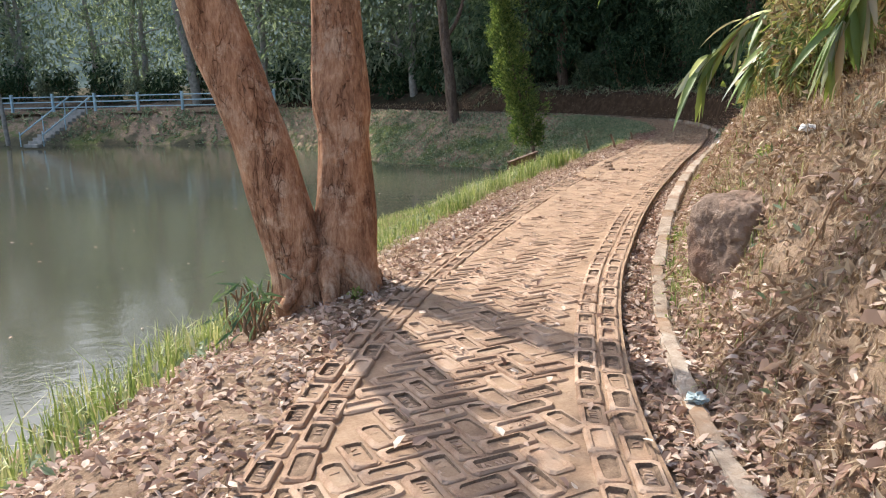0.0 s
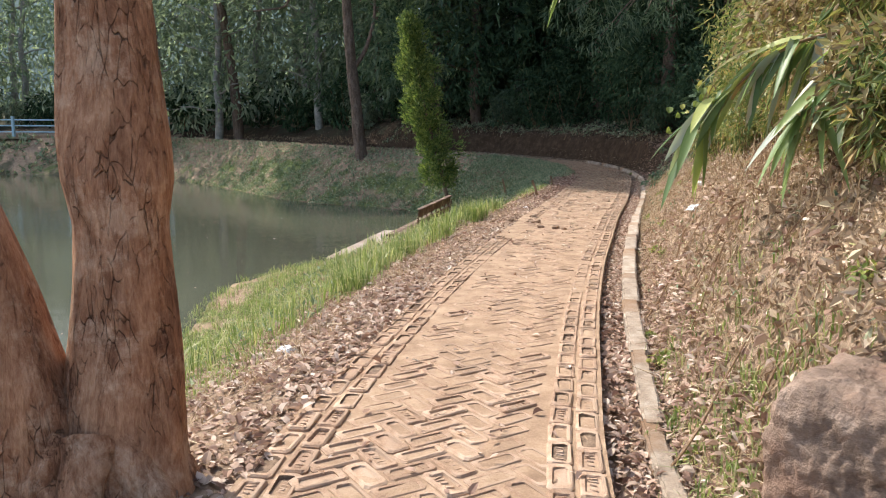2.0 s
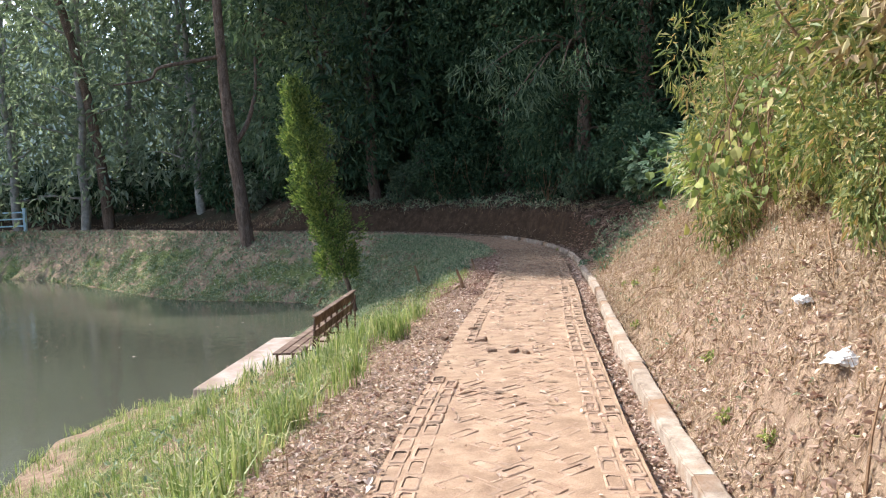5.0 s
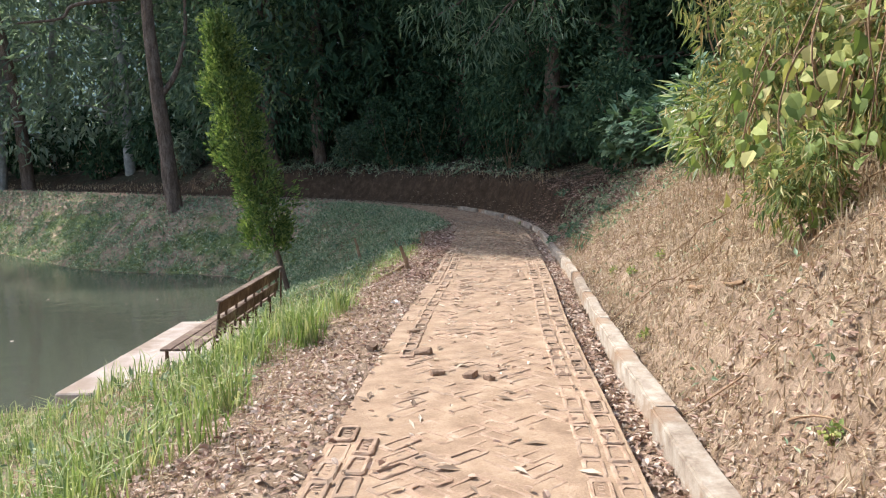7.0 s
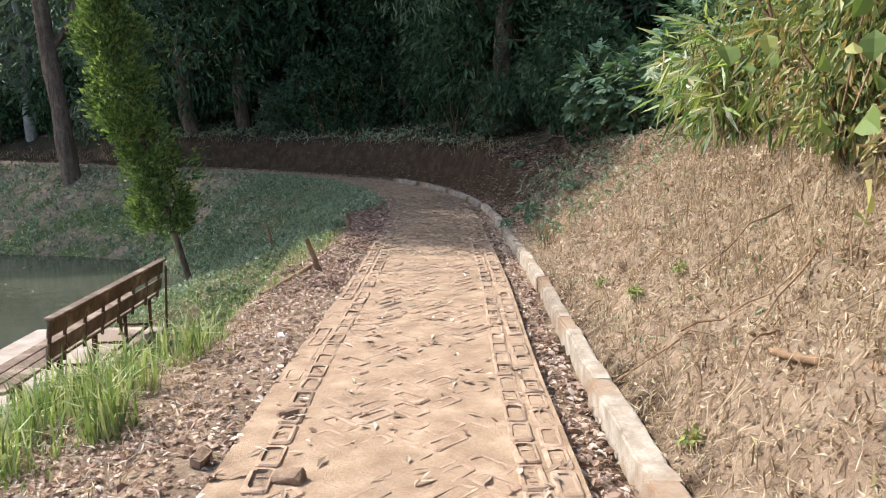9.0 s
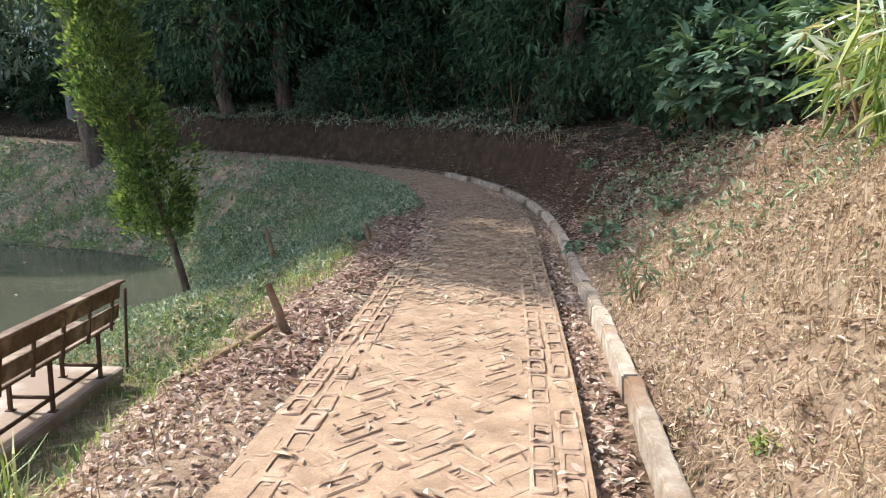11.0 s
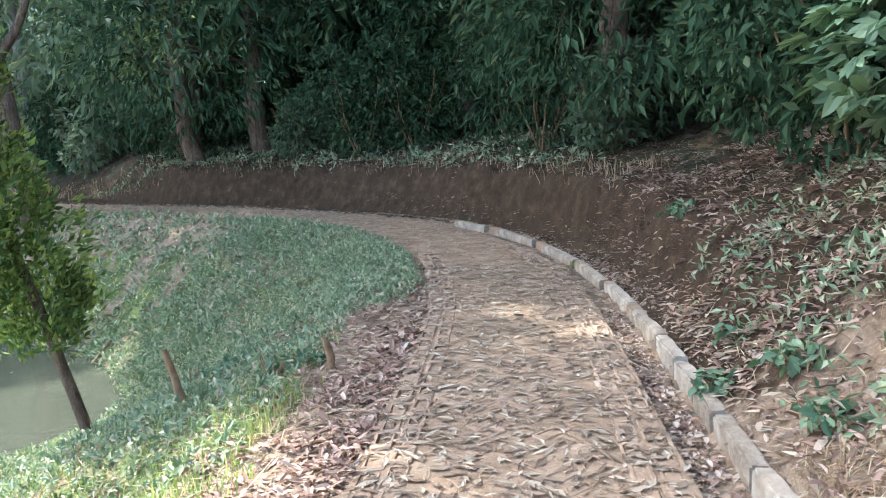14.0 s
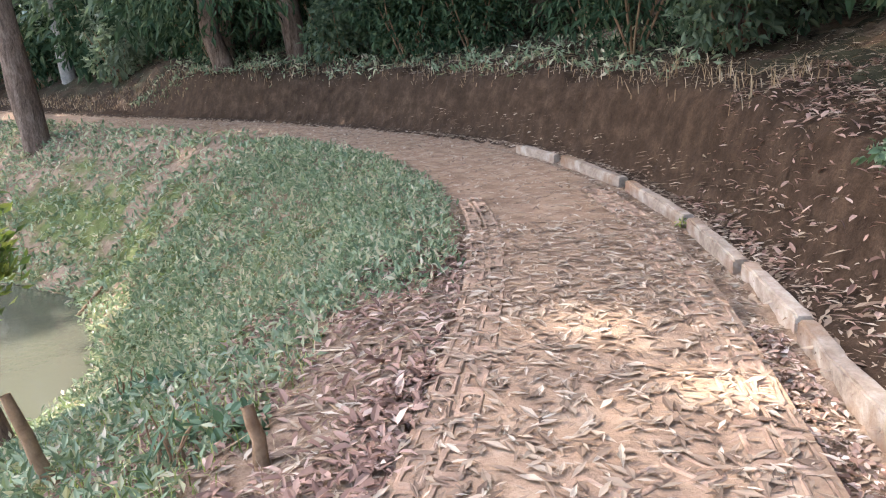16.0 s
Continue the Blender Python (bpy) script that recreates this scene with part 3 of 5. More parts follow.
def brick_mesh(seed, deep, floor=1):
    """One worn brick laid flat: an uneven rounded outline, a sunk frog with a ragged edge, and what is left of the raised marks in it."""
    L, W = BRICK_L / 2 - 0.004, BRICK_W / 2 - 0.004
    r = random.Random(seed)
    tip, push = r.uniform(-0.25, 0.25), r.uniform(-0.004, 0.004)
    rings = [(L, W, -0.028), (L - 0.002, W - 0.002, -0.007), (L - 0.009, W - 0.009, 0.0), (L - 0.030, W - 0.021, 0.0), (L - 0.036, W - 0.026, -deep)]
    v = []
    for n, (a, b, z) in enumerate(rings):
        c = min(0.016, b * 0.4)
        for x, y in ((-a + c, -b), (a - c, -b), (a, -b + c), (a, b - c), (a - c, b), (-a + c, b), (-a, b - c), (-a, -b + c)):
            wear = 0.0 if n == 0 else 0.0025 if n < 3 else 0.005
            v.append((x + r.uniform(-wear, wear) + (push if n > 2 else 0), y + r.uniform(-wear, wear), z + (r.uniform(-0.0035, 0.0015) if n else 0) + (tip * x * 0.08 if n == 4 else 0)))
    f = [(8 * q + i, 8 * q + (i + 1) % 8, 8 * q + 8 + (i + 1) % 8, 8 * q + 8 + i) for q in range(4) for i in range(8)] + [(32, 33, 34, 35), (32, 35, 36, 39), (36, 37, 38, 39)]
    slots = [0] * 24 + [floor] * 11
    for x in (-0.05, -0.03, -0.01, 0.012, 0.032, 0.052):
        if deep > 0.009 and r.random() < 0.6:
            k, x, w, h = len(v), x + r.uniform(-0.006, 0.006), r.uniform(0.004, 0.008), r.uniform(0.012, 0.022)
            lean = r.uniform(-0.006, 0.006)
            v += [(x + sx * w * g + sy * lean, sy * h * g, z) for z, g in ((-0.018, 1.25), (-deep + r.uniform(0.003, 0.006), 0.8)) for sx, sy in ((-1, -1), (1, -1), (1, 1), (-1, 1))]
            f += [(k + 4, k + 5, k + 6, k + 7)] + [(k + i, k + (i + 1) % 4, k + 4 + (i + 1) % 4, k + 4 + i) for i in range(4)]
            slots += [0] * 5
    me = mesh_of("brick", v, f, M_BRICK)
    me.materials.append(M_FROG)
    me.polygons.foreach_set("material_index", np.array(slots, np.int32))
    return me


CLEAN = [brick_mesh(k, (0.016, 0.013, 0.015, 0.011, 0.017, 0.013, 0.014, 0.009)[k]) for k in range(8)]
DUSTED = [brick_mesh(20 + k, (0.012, 0.015, 0.009, 0.013)[k], 0) for k in range(4)]
laid = []
for row in (-0.655, -0.53, 0.53, 0.655):
    for k in range(int(27 / 0.23) + 8):
        if (row < -0.6 and 12.2 < -1.5 + 0.23 * k < 15.0) or (-0.6 < row < 0 and 12.0 < -1.5 + 0.23 * k < 13.6):
            continue
        laid.append((-1.5 + 0.23 * k + (0.06 if abs(row) < 0.6 else 0), row, 0.0, 0.0))
FIELD = math.radians(24)
gi, gj = (a.ravel() for a in np.meshgrid(np.arange(-60, 260), np.arange(-160, 160), indexing="ij"))
turn = (gi - gj) % 4
gi, gj, turn = gi[(turn == 0) | (turn == 3)], gj[(turn == 0) | (turn == 3)], turn[(turn == 0) | (turn == 3)]
fu, fw = (gi + np.where(turn == 0, 1.0, 0.5)) * BRICK_W * 0.97, (gj + np.where(turn == 0, 0.5, 1.0)) * BRICK_W * 0.97
fx, fy = 0.9 + fu * math.cos(FIELD) - fw * math.sin(FIELD), -2 + fu * math.sin(FIELD) + fw * math.cos(FIELD)
keep = (fx > -1.5) & (fx < 9.5) & (fy > -2) & (fy < 25) & (np.abs(fx - np.interp(fy, CENTRE[:, 1][:260], CENTRE[:, 0][:260])) < 1.0)
fx, fy, turn = fx[keep], fy[keep], turn[keep]
fs, fd = path_at(fx, fy)
for s, d, x, y, t in zip(fs, fd, fx, fy, turn):
    if -1.5 < s < 25.5 and abs(d) < 0.44:
        way = float(world_at(s, d)[2])
        laid.append((float(s), float(d), FIELD + (0 if t == 0 else math.pi / 2) - way, -0.006))
laid.sort(key=lambda r: abs(r[0] - 3.6))
loose, rest = [], []
for n, (s, d, turn, low) in enumerate(laid):
    x, y, way = world_at(s, d)
    sunk = 0.007 * step(6, 10, s) + 0.004 * step(19, 22, s) if abs(d) < 0.5 else 0.006 * step(6, 10, s) * (1 - 0.7 * step(18, 21, s)) + 0.01 * (d < -0.6) * step(11, 13, s) * step(19, 17, s)
    m = Matrix.Translation((float(x), float(y), float(lane(s)) + low + random.uniform(-0.006, 0.004) - float(sunk) * random.random())) @ Euler((random.uniform(-0.035, 0.035), random.uniform(-0.03, 0.03), float(way) + turn + random.uniform(-0.02, 0.02))).to_matrix().to_4x4()
    if n < 300:
        ob = new("brick", random.choice(CLEAN if s < random.uniform(2.6, 5.0) or (abs(d) > 0.5 and random.random() < 0.45) else DUSTED))
        ob.parent, ob.matrix_basis = footpath, m
    else:
        rest.append((np.array(m), random.randrange(8, 12) if s + random.uniform(-1.5, 1.5) > 4.5 and (abs(d) < 0.5 or random.random() < 0.55) else random.randrange(8)))
def flat_arrays(me):
    v = np.empty(len(me.vertices) * 3, np.float32)
    me.vertices.foreach_get("co", v)
    return np.hstack((v.reshape(-1, 3), np.ones((len(me.vertices), 1)))), np.array([tuple(q.vertices) for q in me.polygons])


shapes = [flat_arrays(me) for me in CLEAN + DUSTED]
far_v, far_f = merge([((shapes[dusty][0] @ m.T)[:, :3], shapes[dusty][1]) for m, dusty in rest])
far = mesh_of("far_bricks", far_v, far_f, M_BRICK)
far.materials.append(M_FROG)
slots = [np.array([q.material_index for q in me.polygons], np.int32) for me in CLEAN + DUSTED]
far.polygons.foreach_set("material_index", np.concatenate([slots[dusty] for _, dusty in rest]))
tagged(part("far_bricks", far, None, footpath), kind="stuff")

# ---- the kerb beside the gutter ----
kerb = thing("kerb", (0, 0, 0), "low broken concrete kerb stained with red soil", "kerb", kind="structure")
s = -2.0
while s < 29.5:
    length = random.uniform(0.45, 0.7) if 18.5 < s < 22.5 else random.uniform(0.9, 1.5)
    mid = s + length / 2
    x, y, way = world_at(mid, 0.975 + 0.05 * float(step(12, 16, mid) * step(26, 24, mid)))
    broken = 19.3 < mid < 22.2
    ends = [float(np.interp(q, [0, 6, 9, 12, 18, 20, 22.5, 24, 40], [-0.09, -0.07, -0.02, 0.03, 0.015, 0.02, 0.02, -0.02, -0.03]) + lane(q)) for q in (s, s + length)]
    low = sum(ends) / 2 - float(lane(mid))
    bm = bmesh.new()
    bmesh.ops.create_cube(bm, size=1.0, matrix=Matrix.Diagonal((length - (0.05 if broken else 0.01), 0.092 + 0.038 * float(step(6, 9, mid) * step(16, 13.5, mid)), 0.26, 1)))
    bmesh.ops.subdivide_edges(bm, edges=[e for e in bm.edges if abs(e.verts[0].co.x - e.verts[1].co.x) > 0.1], cuts=12)
    bmesh.ops.bevel(bm, geom=[e for e in bm.edges if abs(e.verts[0].co.x - e.verts[1].co.x) > 0.01 and e.verts[0].co.z > 0.1], offset=0.012, segments=2, affect="EDGES")
    for v in bm.verts:
        v.co += Vector(noise.noise_vector(Vector(((v.co.x + mid) * 9, v.co.y * 9, v.co.z * 9)))) * 0.011 + Vector((0, 0, 0.02 * noise.noise(Vector(((v.co.x + mid) * 2.2, 0, 0)))))
    tilt = random.uniform(-0.04, 0.04) if broken else random.uniform(-0.003, 0.003)
    tilt -= (ends[1] - ends[0]) / length
    ob = part("kerb_stone", bm, M_KERB, kerb)
    ob.matrix_basis = Matrix.Translation((float(x), float(y), float(lane(mid)) + low - 0.1 + (random.uniform(-0.012, 0.012) - 0.015 if broken else random.uniform(-0.003, 0.003)))) @ Euler((random.uniform(-0.05, 0.05) if broken else random.uniform(-0.02, 0.02), tilt, float(way) + (random.uniform(-0.06, 0.06) if broken else random.uniform(-0.008, 0.008)))).to_matrix().to_4x4()
    s += length

# ---- the slab and the bench by the water ----
SLAB_Y = math.atan2(SLAB_U[1], SLAB_U[0])
mid = SLAB_AT + SLAB_U * SLAB_L / 2 + SLAB_N * SLAB_W / 2
slab = part("slab", boxed((SLAB_L, SLAB_W, 0.6), None, 0.02, 0.006), M_SLAB)
slab.matrix_basis = Matrix.Translation((mid[0], mid[1], SLAB_Z - 0.3)) @ Euler((0, 0, SLAB_Y)).to_matrix().to_4x4()
tagged(slab, "worn pale concrete slab at the water's edge", "slab", kind="structure")


def bench():
    """Local x along the seat, y towards the path; the back rises behind."""
    b = thing("bench", Matrix.Translation((1.44, 17.62, SLAB_Z)) @ Euler((0, 0, SLAB_Y)).to_matrix().to_4x4(), "long rusty iron bench with weathered plank seat and back", "bench")
    for k in range(3):
        part("seat_plank", boxed((4.1, 0.135, 0.032), pose(2.05, -0.07 - 0.15 * k, 0.475), 0.006), M_PLANK, b)
    for z, y in ((0.615, -0.477), (0.83, -0.503)):
        part("back_plank", boxed((3.4, 0.024, 0.155), pose(2.4, y, z, 7), 0.005), M_PLANK, b)
    part("top_rail", boxed((3.4, 0.10, 0.03), pose(2.4, -0.525, 0.935), 0.006), M_PLANK, b)
    for x in (0.15, 1.05, 1.95, 2.85, 3.75):
        for y in (-0.03, -0.42):
            leg = part("leg", boxed((0.035, 0.035, 0.46), pose(x, y, 0.23), 0.004), M_RUST, b)
            part("foot_plate", boxed((0.07, 0.07, 0.008), pose(x, y, 0.004)), M_RUST, leg)
        part("foot_bar", boxed((0.03, 0.40, 0.03), pose(x, -0.225, 0.13), 0.004), M_RUST, b)
        part("seat_bar", boxed((0.035, 0.44, 0.03), pose(x, -0.22, 0.445), 0.004), M_RUST, b)
    for x in (0.75, 1.08, 1.56, 2.04, 2.52, 3.0, 3.48, 3.96):
        part("back_post", boxed((0.03, 0.03, 0.5), pose(x, -0.485, 0.69, 6), 0.004), M_RUST, b)
    part("long_bar", boxed((3.6, 0.03, 0.03), pose(1.95, -0.42, 0.13), 0.004), M_RUST, b)
    return b


bench()
px, py = 3.36, 21.42
post = thing("iron_post", (px, py, float(ground_z(px, py)[0])), "thin rusty iron post beside the bench", "post")
part("shaft", boxed((0.03, 0.03, 1.0), pose(0, 0, 0.45, 3, 2), 0.004), M_RUST, post)

# ---- boulder on the bank ----
def boulder(name, at, size, seed, label, fine=3):
    bm = bmesh.new()
    bmesh.ops.create_icosphere(bm, subdivisions=fine, radius=0.5)
    for v in bm.verts:
        n = v.co.normalized()
        r = 1 + 0.09 * noise.noise(n * 1.6 + Vector((seed, 0, 0))) + 0.05 * noise.noise(n * 4 + Vector((0, seed, 0))) + 0.022 * noise.noise(n * 9) + 0.009 * noise.noise(n * 19) + 0.008 * noise.noise(n * 37) - 0.02 * abs(noise.noise(n * 14)) - 0.05 * abs(noise.noise(n * 5 + Vector((3, seed, 0))))
        flat = (abs(n.x) ** 5 + abs(n.y) ** 5 + abs(n.z) ** 5) ** -0.2 * (1 - 0.10 * n.z)
        crack = 0.035 * math.exp(-((n.z * 0.9 - 0.35 + 0.5 * n.x * n.x + 0.25 * noise.noise(n * 3)) / 0.045) ** 2)
        v.co = Vector((n.x * size[0], n.y * size[1], n.z * size[2])) * 0.5 * (r * flat - crack)
    for f in bm.faces:
        f.smooth = True
    ob = part(name, bm, M_ROCK)
    ob.matrix_basis = at
    return tagged(ob, label, "rock")


boulder("boulder", pose(1.83, 4.38, 0.45, 6, -6, 28), (0.44, 0.42, 0.50), 9.2, "large rough grey-brown boulder bedded in the earth bank", 6)
for k, (s, d, r) in enumerate(((13.2, -0.28, 0.06), (13.15, -0.06, 0.065), (13.08, 0.06, 0.045), (13.75, -0.42, 0.07), (14.45, -0.56, 0.06), (13.95, -0.82, 0.055))):
    x, y, _ = world_at(s, d)
    bm = boxed((r * 1.7, r * 1.1, 0.05), None, 0.009, 0.006)
    for v in bm.verts:
        v.co += Vector(noise.noise_vector(v.co * 14 + Vector((k * 3, 0, 0)))) * 0.008
    lump = part("brick_lump", bm, M_CLOD)
    lump.matrix_basis = pose(float(x), float(y), -0.006, 9 * (-1) ** k, 7, 47 * k)
    tagged(lump, "broken dark brick end half sunk in the dusty path", "rubble")


# ---- trees ----
def limb_mesh(name, pieces, material):
    v, f = merge(pieces)
    return mesh_of(name, v, f, material, True)


def cloud(n, centre, radius, shell=0.55):
    """Places in a lumpy crown."""
    d = rand_dir(n)
    r = rng.uniform(shell, 1.0, n) ** 0.7
    return np.array(centre) + d * r[:, None] * np.array(radius)


def crown_mesh(name, clumps, count, size, material, hang=0.6, slender=0.34, rounded=False):
    """Many leaves in clumps: (centre, radius)."""
    ps, outs = [], []
    for c, r in clumps:
        p = cloud(count, c, r)
        ps.append(p)
        outs.append(unit(p - np.array(c)))
    p, out = np.vstack(ps), np.vstack(outs)
    n = len(p)
    way = out * 0.6 + rand_dir(n) * 0.7 - np.array((0, 0, hang)) * rng.uniform(0.2, 1.2, n)[:, None]
    L = size * rng.uniform(0.6, 1.35, n)
    if rounded:
        return mesh_of(name, *curled(p, way, rand_dir(n, 1.2), L, L * slender, 0.12, 0.22), material)
    return mesh_of(name, *leaves(p, way, rand_dir(n, 1.2), L, L * slender, 0.2, 0.25, True), material)


def line3(a, b, n, sway, seed):
    t = np.linspace(0, 1, n)[:, None]
    p = np.array(a) * (1 - t) + np.array(b) * t
    for i in range(1, n):
        p[i] += sway * np.array(noise.noise_vector(Vector((i * 0.6, seed, 0))))
    return p


# the two-trunked tree beside the path
twin = thing("tree", (-0.55, 5.4, 0.0), "two-stemmed tree with red-brown flaking bark", "tree")
zs = np.array((-0.25, 0.0, 0.12, 0.3, 0.6, 1.0, 1.16, 1.3, 1.6, 1.9, 2.6, 3.6, 5.0, 6.5))
rr = np.array((0.31, 0.265, 0.235, 0.215, 0.19, 0.178, 0.195, 0.19, 0.158, 0.15, 0.148, 0.145, 0.13, 0.1))
right_stem = np.stack((0.09 + 0.03 * np.sin(zs * 1.4) - zs * 0.004, 0.05 + zs * 0.03, zs), 1)
rl = np.array((0.27, 0.235, 0.21, 0.20, 0.195, 0.19, 0.187, 0.185, 0.18, 0.175, 0.165, 0.15, 0.13, 0.09))
left_stem = np.stack((-0.17 - zs * 0.275 - np.maximum(zs - 2.2, 0) * 0.14 + 0.02 * np.sin(zs * 2), -0.02 - zs * 0.02, zs), 1)


def dense(p, r, n=90):
    t = np.linspace(0, 1, len(p))
    u = np.linspace(0, 1, n)
    return np.stack([np.interp(u, t, p[:, i]) for i in range(3)], 1), np.interp(u, t, r)


part("trunk", limb_mesh("trunk", [tube(*dense(right_stem, rr), 40, 0.16, 2.0, 0.07)], M_BARK_RED), None, twin)
part("trunk", limb_mesh("trunk", [tube(*dense(left_stem, rl), 40, 0.16, 7.0, 0.07)], M_BARK_RED), None, twin)
roots = []
for a in range(7):
    w = a * 0.9 + 0.3
    roots.append(tube(line3((0.12 * math.cos(w), 0.12 * math.sin(w), 0.22), (0.40 * math.cos(w), 0.36 * math.sin(w), -0.12), 6, 0.03, a), np.linspace(0.11, 0.04, 6), 10, 0.2, a))
for r in roots:
    part("root", limb_mesh("root", [r], M_BARK_RED), None, twin)
limbs = []
for k, (b, w, ln) in enumerate((((0.1, 0.24, 6.2), 0.4, 2.4), ((0.08, 0.22, 5.4), 2.4, 2.2), ((-2.4, -0.14, 6.1), 2.9, 2.6), ((-2.2, -0.13, 5.6), 4.4, 2.3), ((0.1, 0.24, 6.4), 1.5, 2.6))):
    limbs.append(tube(line3(b, (b[0] + math.cos(w) * ln, b[1] + math.sin(w) * ln, b[2] + 2.2), 8, 0.15, k), np.linspace(0.09, 0.02, 8), 8))
for r in limbs:
    part("limb", limb_mesh("limb", [r], M_BARK_RED), None, twin)
part("crown", crown_mesh("crown", [((math.cos(k * 1.3) * 2.2 - 0.7, math.sin(k * 1.3) * 2.0 + 0.6, 8.0 + 0.8 * math.sin(k * 2.1)), (1.3, 1.3, 0.9)) for k in range(7)], 450, 0.2, M_FOREST), None, twin)

# the leaning tree across the water
lean_tree = thing("tree", (1.7, 35.4, float(ground_z(1.7, 35.4)[0])), "slim leaning tree with bare grey-brown trunk on the far bank", "tree")
trunk_line = smooth_line([(0.1, 0, -0.4), (0.0, 0, 0), (-0.17, 0, 2.1), (-0.4, 0, 4.4), (-0.55, 0, 7.4), (-0.6, -0.4, 11.5), (-0.3, -1.5, 17.0)], 5)
part("trunk", limb_mesh("trunk", [tube(trunk_line, np.linspace(0.30, 0.12, len(trunk_line)), 16, 0.15, 1.0, 0.06)], M_BARK), None, lean_tree)
for pts, r0, r1 in (([(-0.5, 0, 7.0), (-1.95, -0.2, 6.7), (-2.75, -0.2, 6.5), (-3.1, -0.2, 6.1), (-4.3, -0.2, 5.9)], 0.08, 0.035), ([(-0.28, 0, 3.7), (0.24, 0, 4.5), (0.6, 0, 5.7), (0.66, 0, 7.0)], 0.11, 0.05), ([(-0.55, -0.6, 12.5), (-2.2, -1.4, 15), (-3.2, -2.6, 17.6)], 0.11, 0.04), ([(-0.45, -1.0, 14.5), (0.3, -1.6, 16.5), (1.2, -2.6, 18.0)], 0.11, 0.04), ([(-0.4, -1.2, 15.5), (-0.6, 0.0, 17), (0.6, 0.8, 18.2)], 0.1, 0.04), ([(-0.5, -0.85, 13.8), (-3.6, 2.0, 16.5), (-6.5, 5.0, 18.2), (-7.6, 9.0, 18.6)], 0.12, 0.04), ([(-0.45, -1.0, 14.6), (-2.8, 3.5, 17.0), (-4.2, 7.5, 18.4)], 0.11, 0.04)):
    pts = smooth_line(pts, 5)
    part("limb", limb_mesh("limb", [tube(pts, np.linspace(r0, r1, len(pts)), 10, 0.1)], M_BARK), None, lean_tree)
# unseen crown added to cast the path's shade edge, with one sun gap
shade = []
for gx in np.arange(-1.5, 12.0, 0.8):
    for gy in np.arange(17.0, 31.0, 0.8):
        x, y = gx + 0.22 * math.sin(gy * 5 + gx), gy + 0.22 * math.sin(gx * 7)
        if (x - 5.84) * 0.81 + (y - 19.06) * 0.59 < 0.3 or (x - 5.75) * 0.97 + (y - 19.2) * 0.243 < 0.4 or (x > 7.2 and y < 18.4) or math.hypot(x - 8.2, y - 21.8) < 1.0:
            continue
        shade.append(((x - 10.4 - 1.7, y + 12.4 - 35.4, 18.0 + 0.25 * math.sin(x * 2.3 + y)), (0.75, 0.75, 0.55)))
part("crown", crown_mesh("crown", shade, 300, 0.32, M_FOREST), None, lean_tree)
part("foliage", crown_mesh("foliage", [((0.66, 0, 6.0), (0.45, 0.4, 0.6)), ((0.95, 0.1, 5.4), (0.5, 0.4, 0.4))], 60, 0.24, M_FEATHER), None, lean_tree)

# a spreading tree added on the slope behind the far path
spreading = thing("tree", (-5.0, 50.4, float(ground_z(-5.0, 50.4)[0])), "added tall spreading tree whose unseen crown shades the far bank", "tree")
part("trunk", limb_mesh("trunk", [tube(smooth_line([(0, 0, -0.5), (-0.3, 0, 4), (-1.0, -0.4, 9), (-2.2, -1.6, 14.5), (-3.0, -2.6, 17)], 5), np.linspace(0.32, 0.12, 21), 12, 0.12, 3.0)], M_BARK), None, spreading)
for w in range(6):
    a = w * 1.05 + 0.3
    pts = smooth_line([(-2.0, -1.4, 13.5), (-2.6 + 1.6 * math.cos(a), -2.4 + 1.6 * math.sin(a), 15.8), (-3.6 + 3.2 * math.cos(a), -3.4 + 3.0 * math.sin(a), 17.4)], 5)
    part("limb", limb_mesh("limb", [tube(pts, np.linspace(0.11, 0.03, len(pts)), 8, 0.1)], M_BARK), None, spreading)
# unseen crown, laid out only to throw shade on the far bank
cover = [((gx - 10.4 + 5.0 + 0.2 * math.sin(gy * 5), gy + 12.4 - 50.4 + 0.2 * math.sin(gx * 7), 17.5 + 0.4 * math.sin(gx * 2 + gy)), (0.85, 0.85, 0.6)) for gx in np.arange(-3.2, 5.6, 0.95) for gy in np.arange(31.0, 39.0, 0.95) if math.hypot(gx - 1.2, (gy - 35) * 1.1) < 4.9]
part("crown", crown_mesh("crown", cover, 300, 0.32, M_FOREST), None, spreading)

# the slim cypress behind the bench
cyp = thing("cypress", (4.0, 25.0, float(ground_z(4.0, 25.0)[0])), "slim leaning cypress with dense yellow-green sprays", "tree")
axis = smooth_line([(0.06, 0, -0.2), (0, 0, 0), (-0.33, 0, 1.4), (-0.75, 0, 3.0), (-1.1, 0, 4.6), (-1.3, 0, 5.9)], 5)
part("trunk", limb_mesh("trunk", [tube(axis, np.linspace(0.075, 0.015, len(axis)), 10, 0.1)], M_BARK), None, cyp)
sprays = []
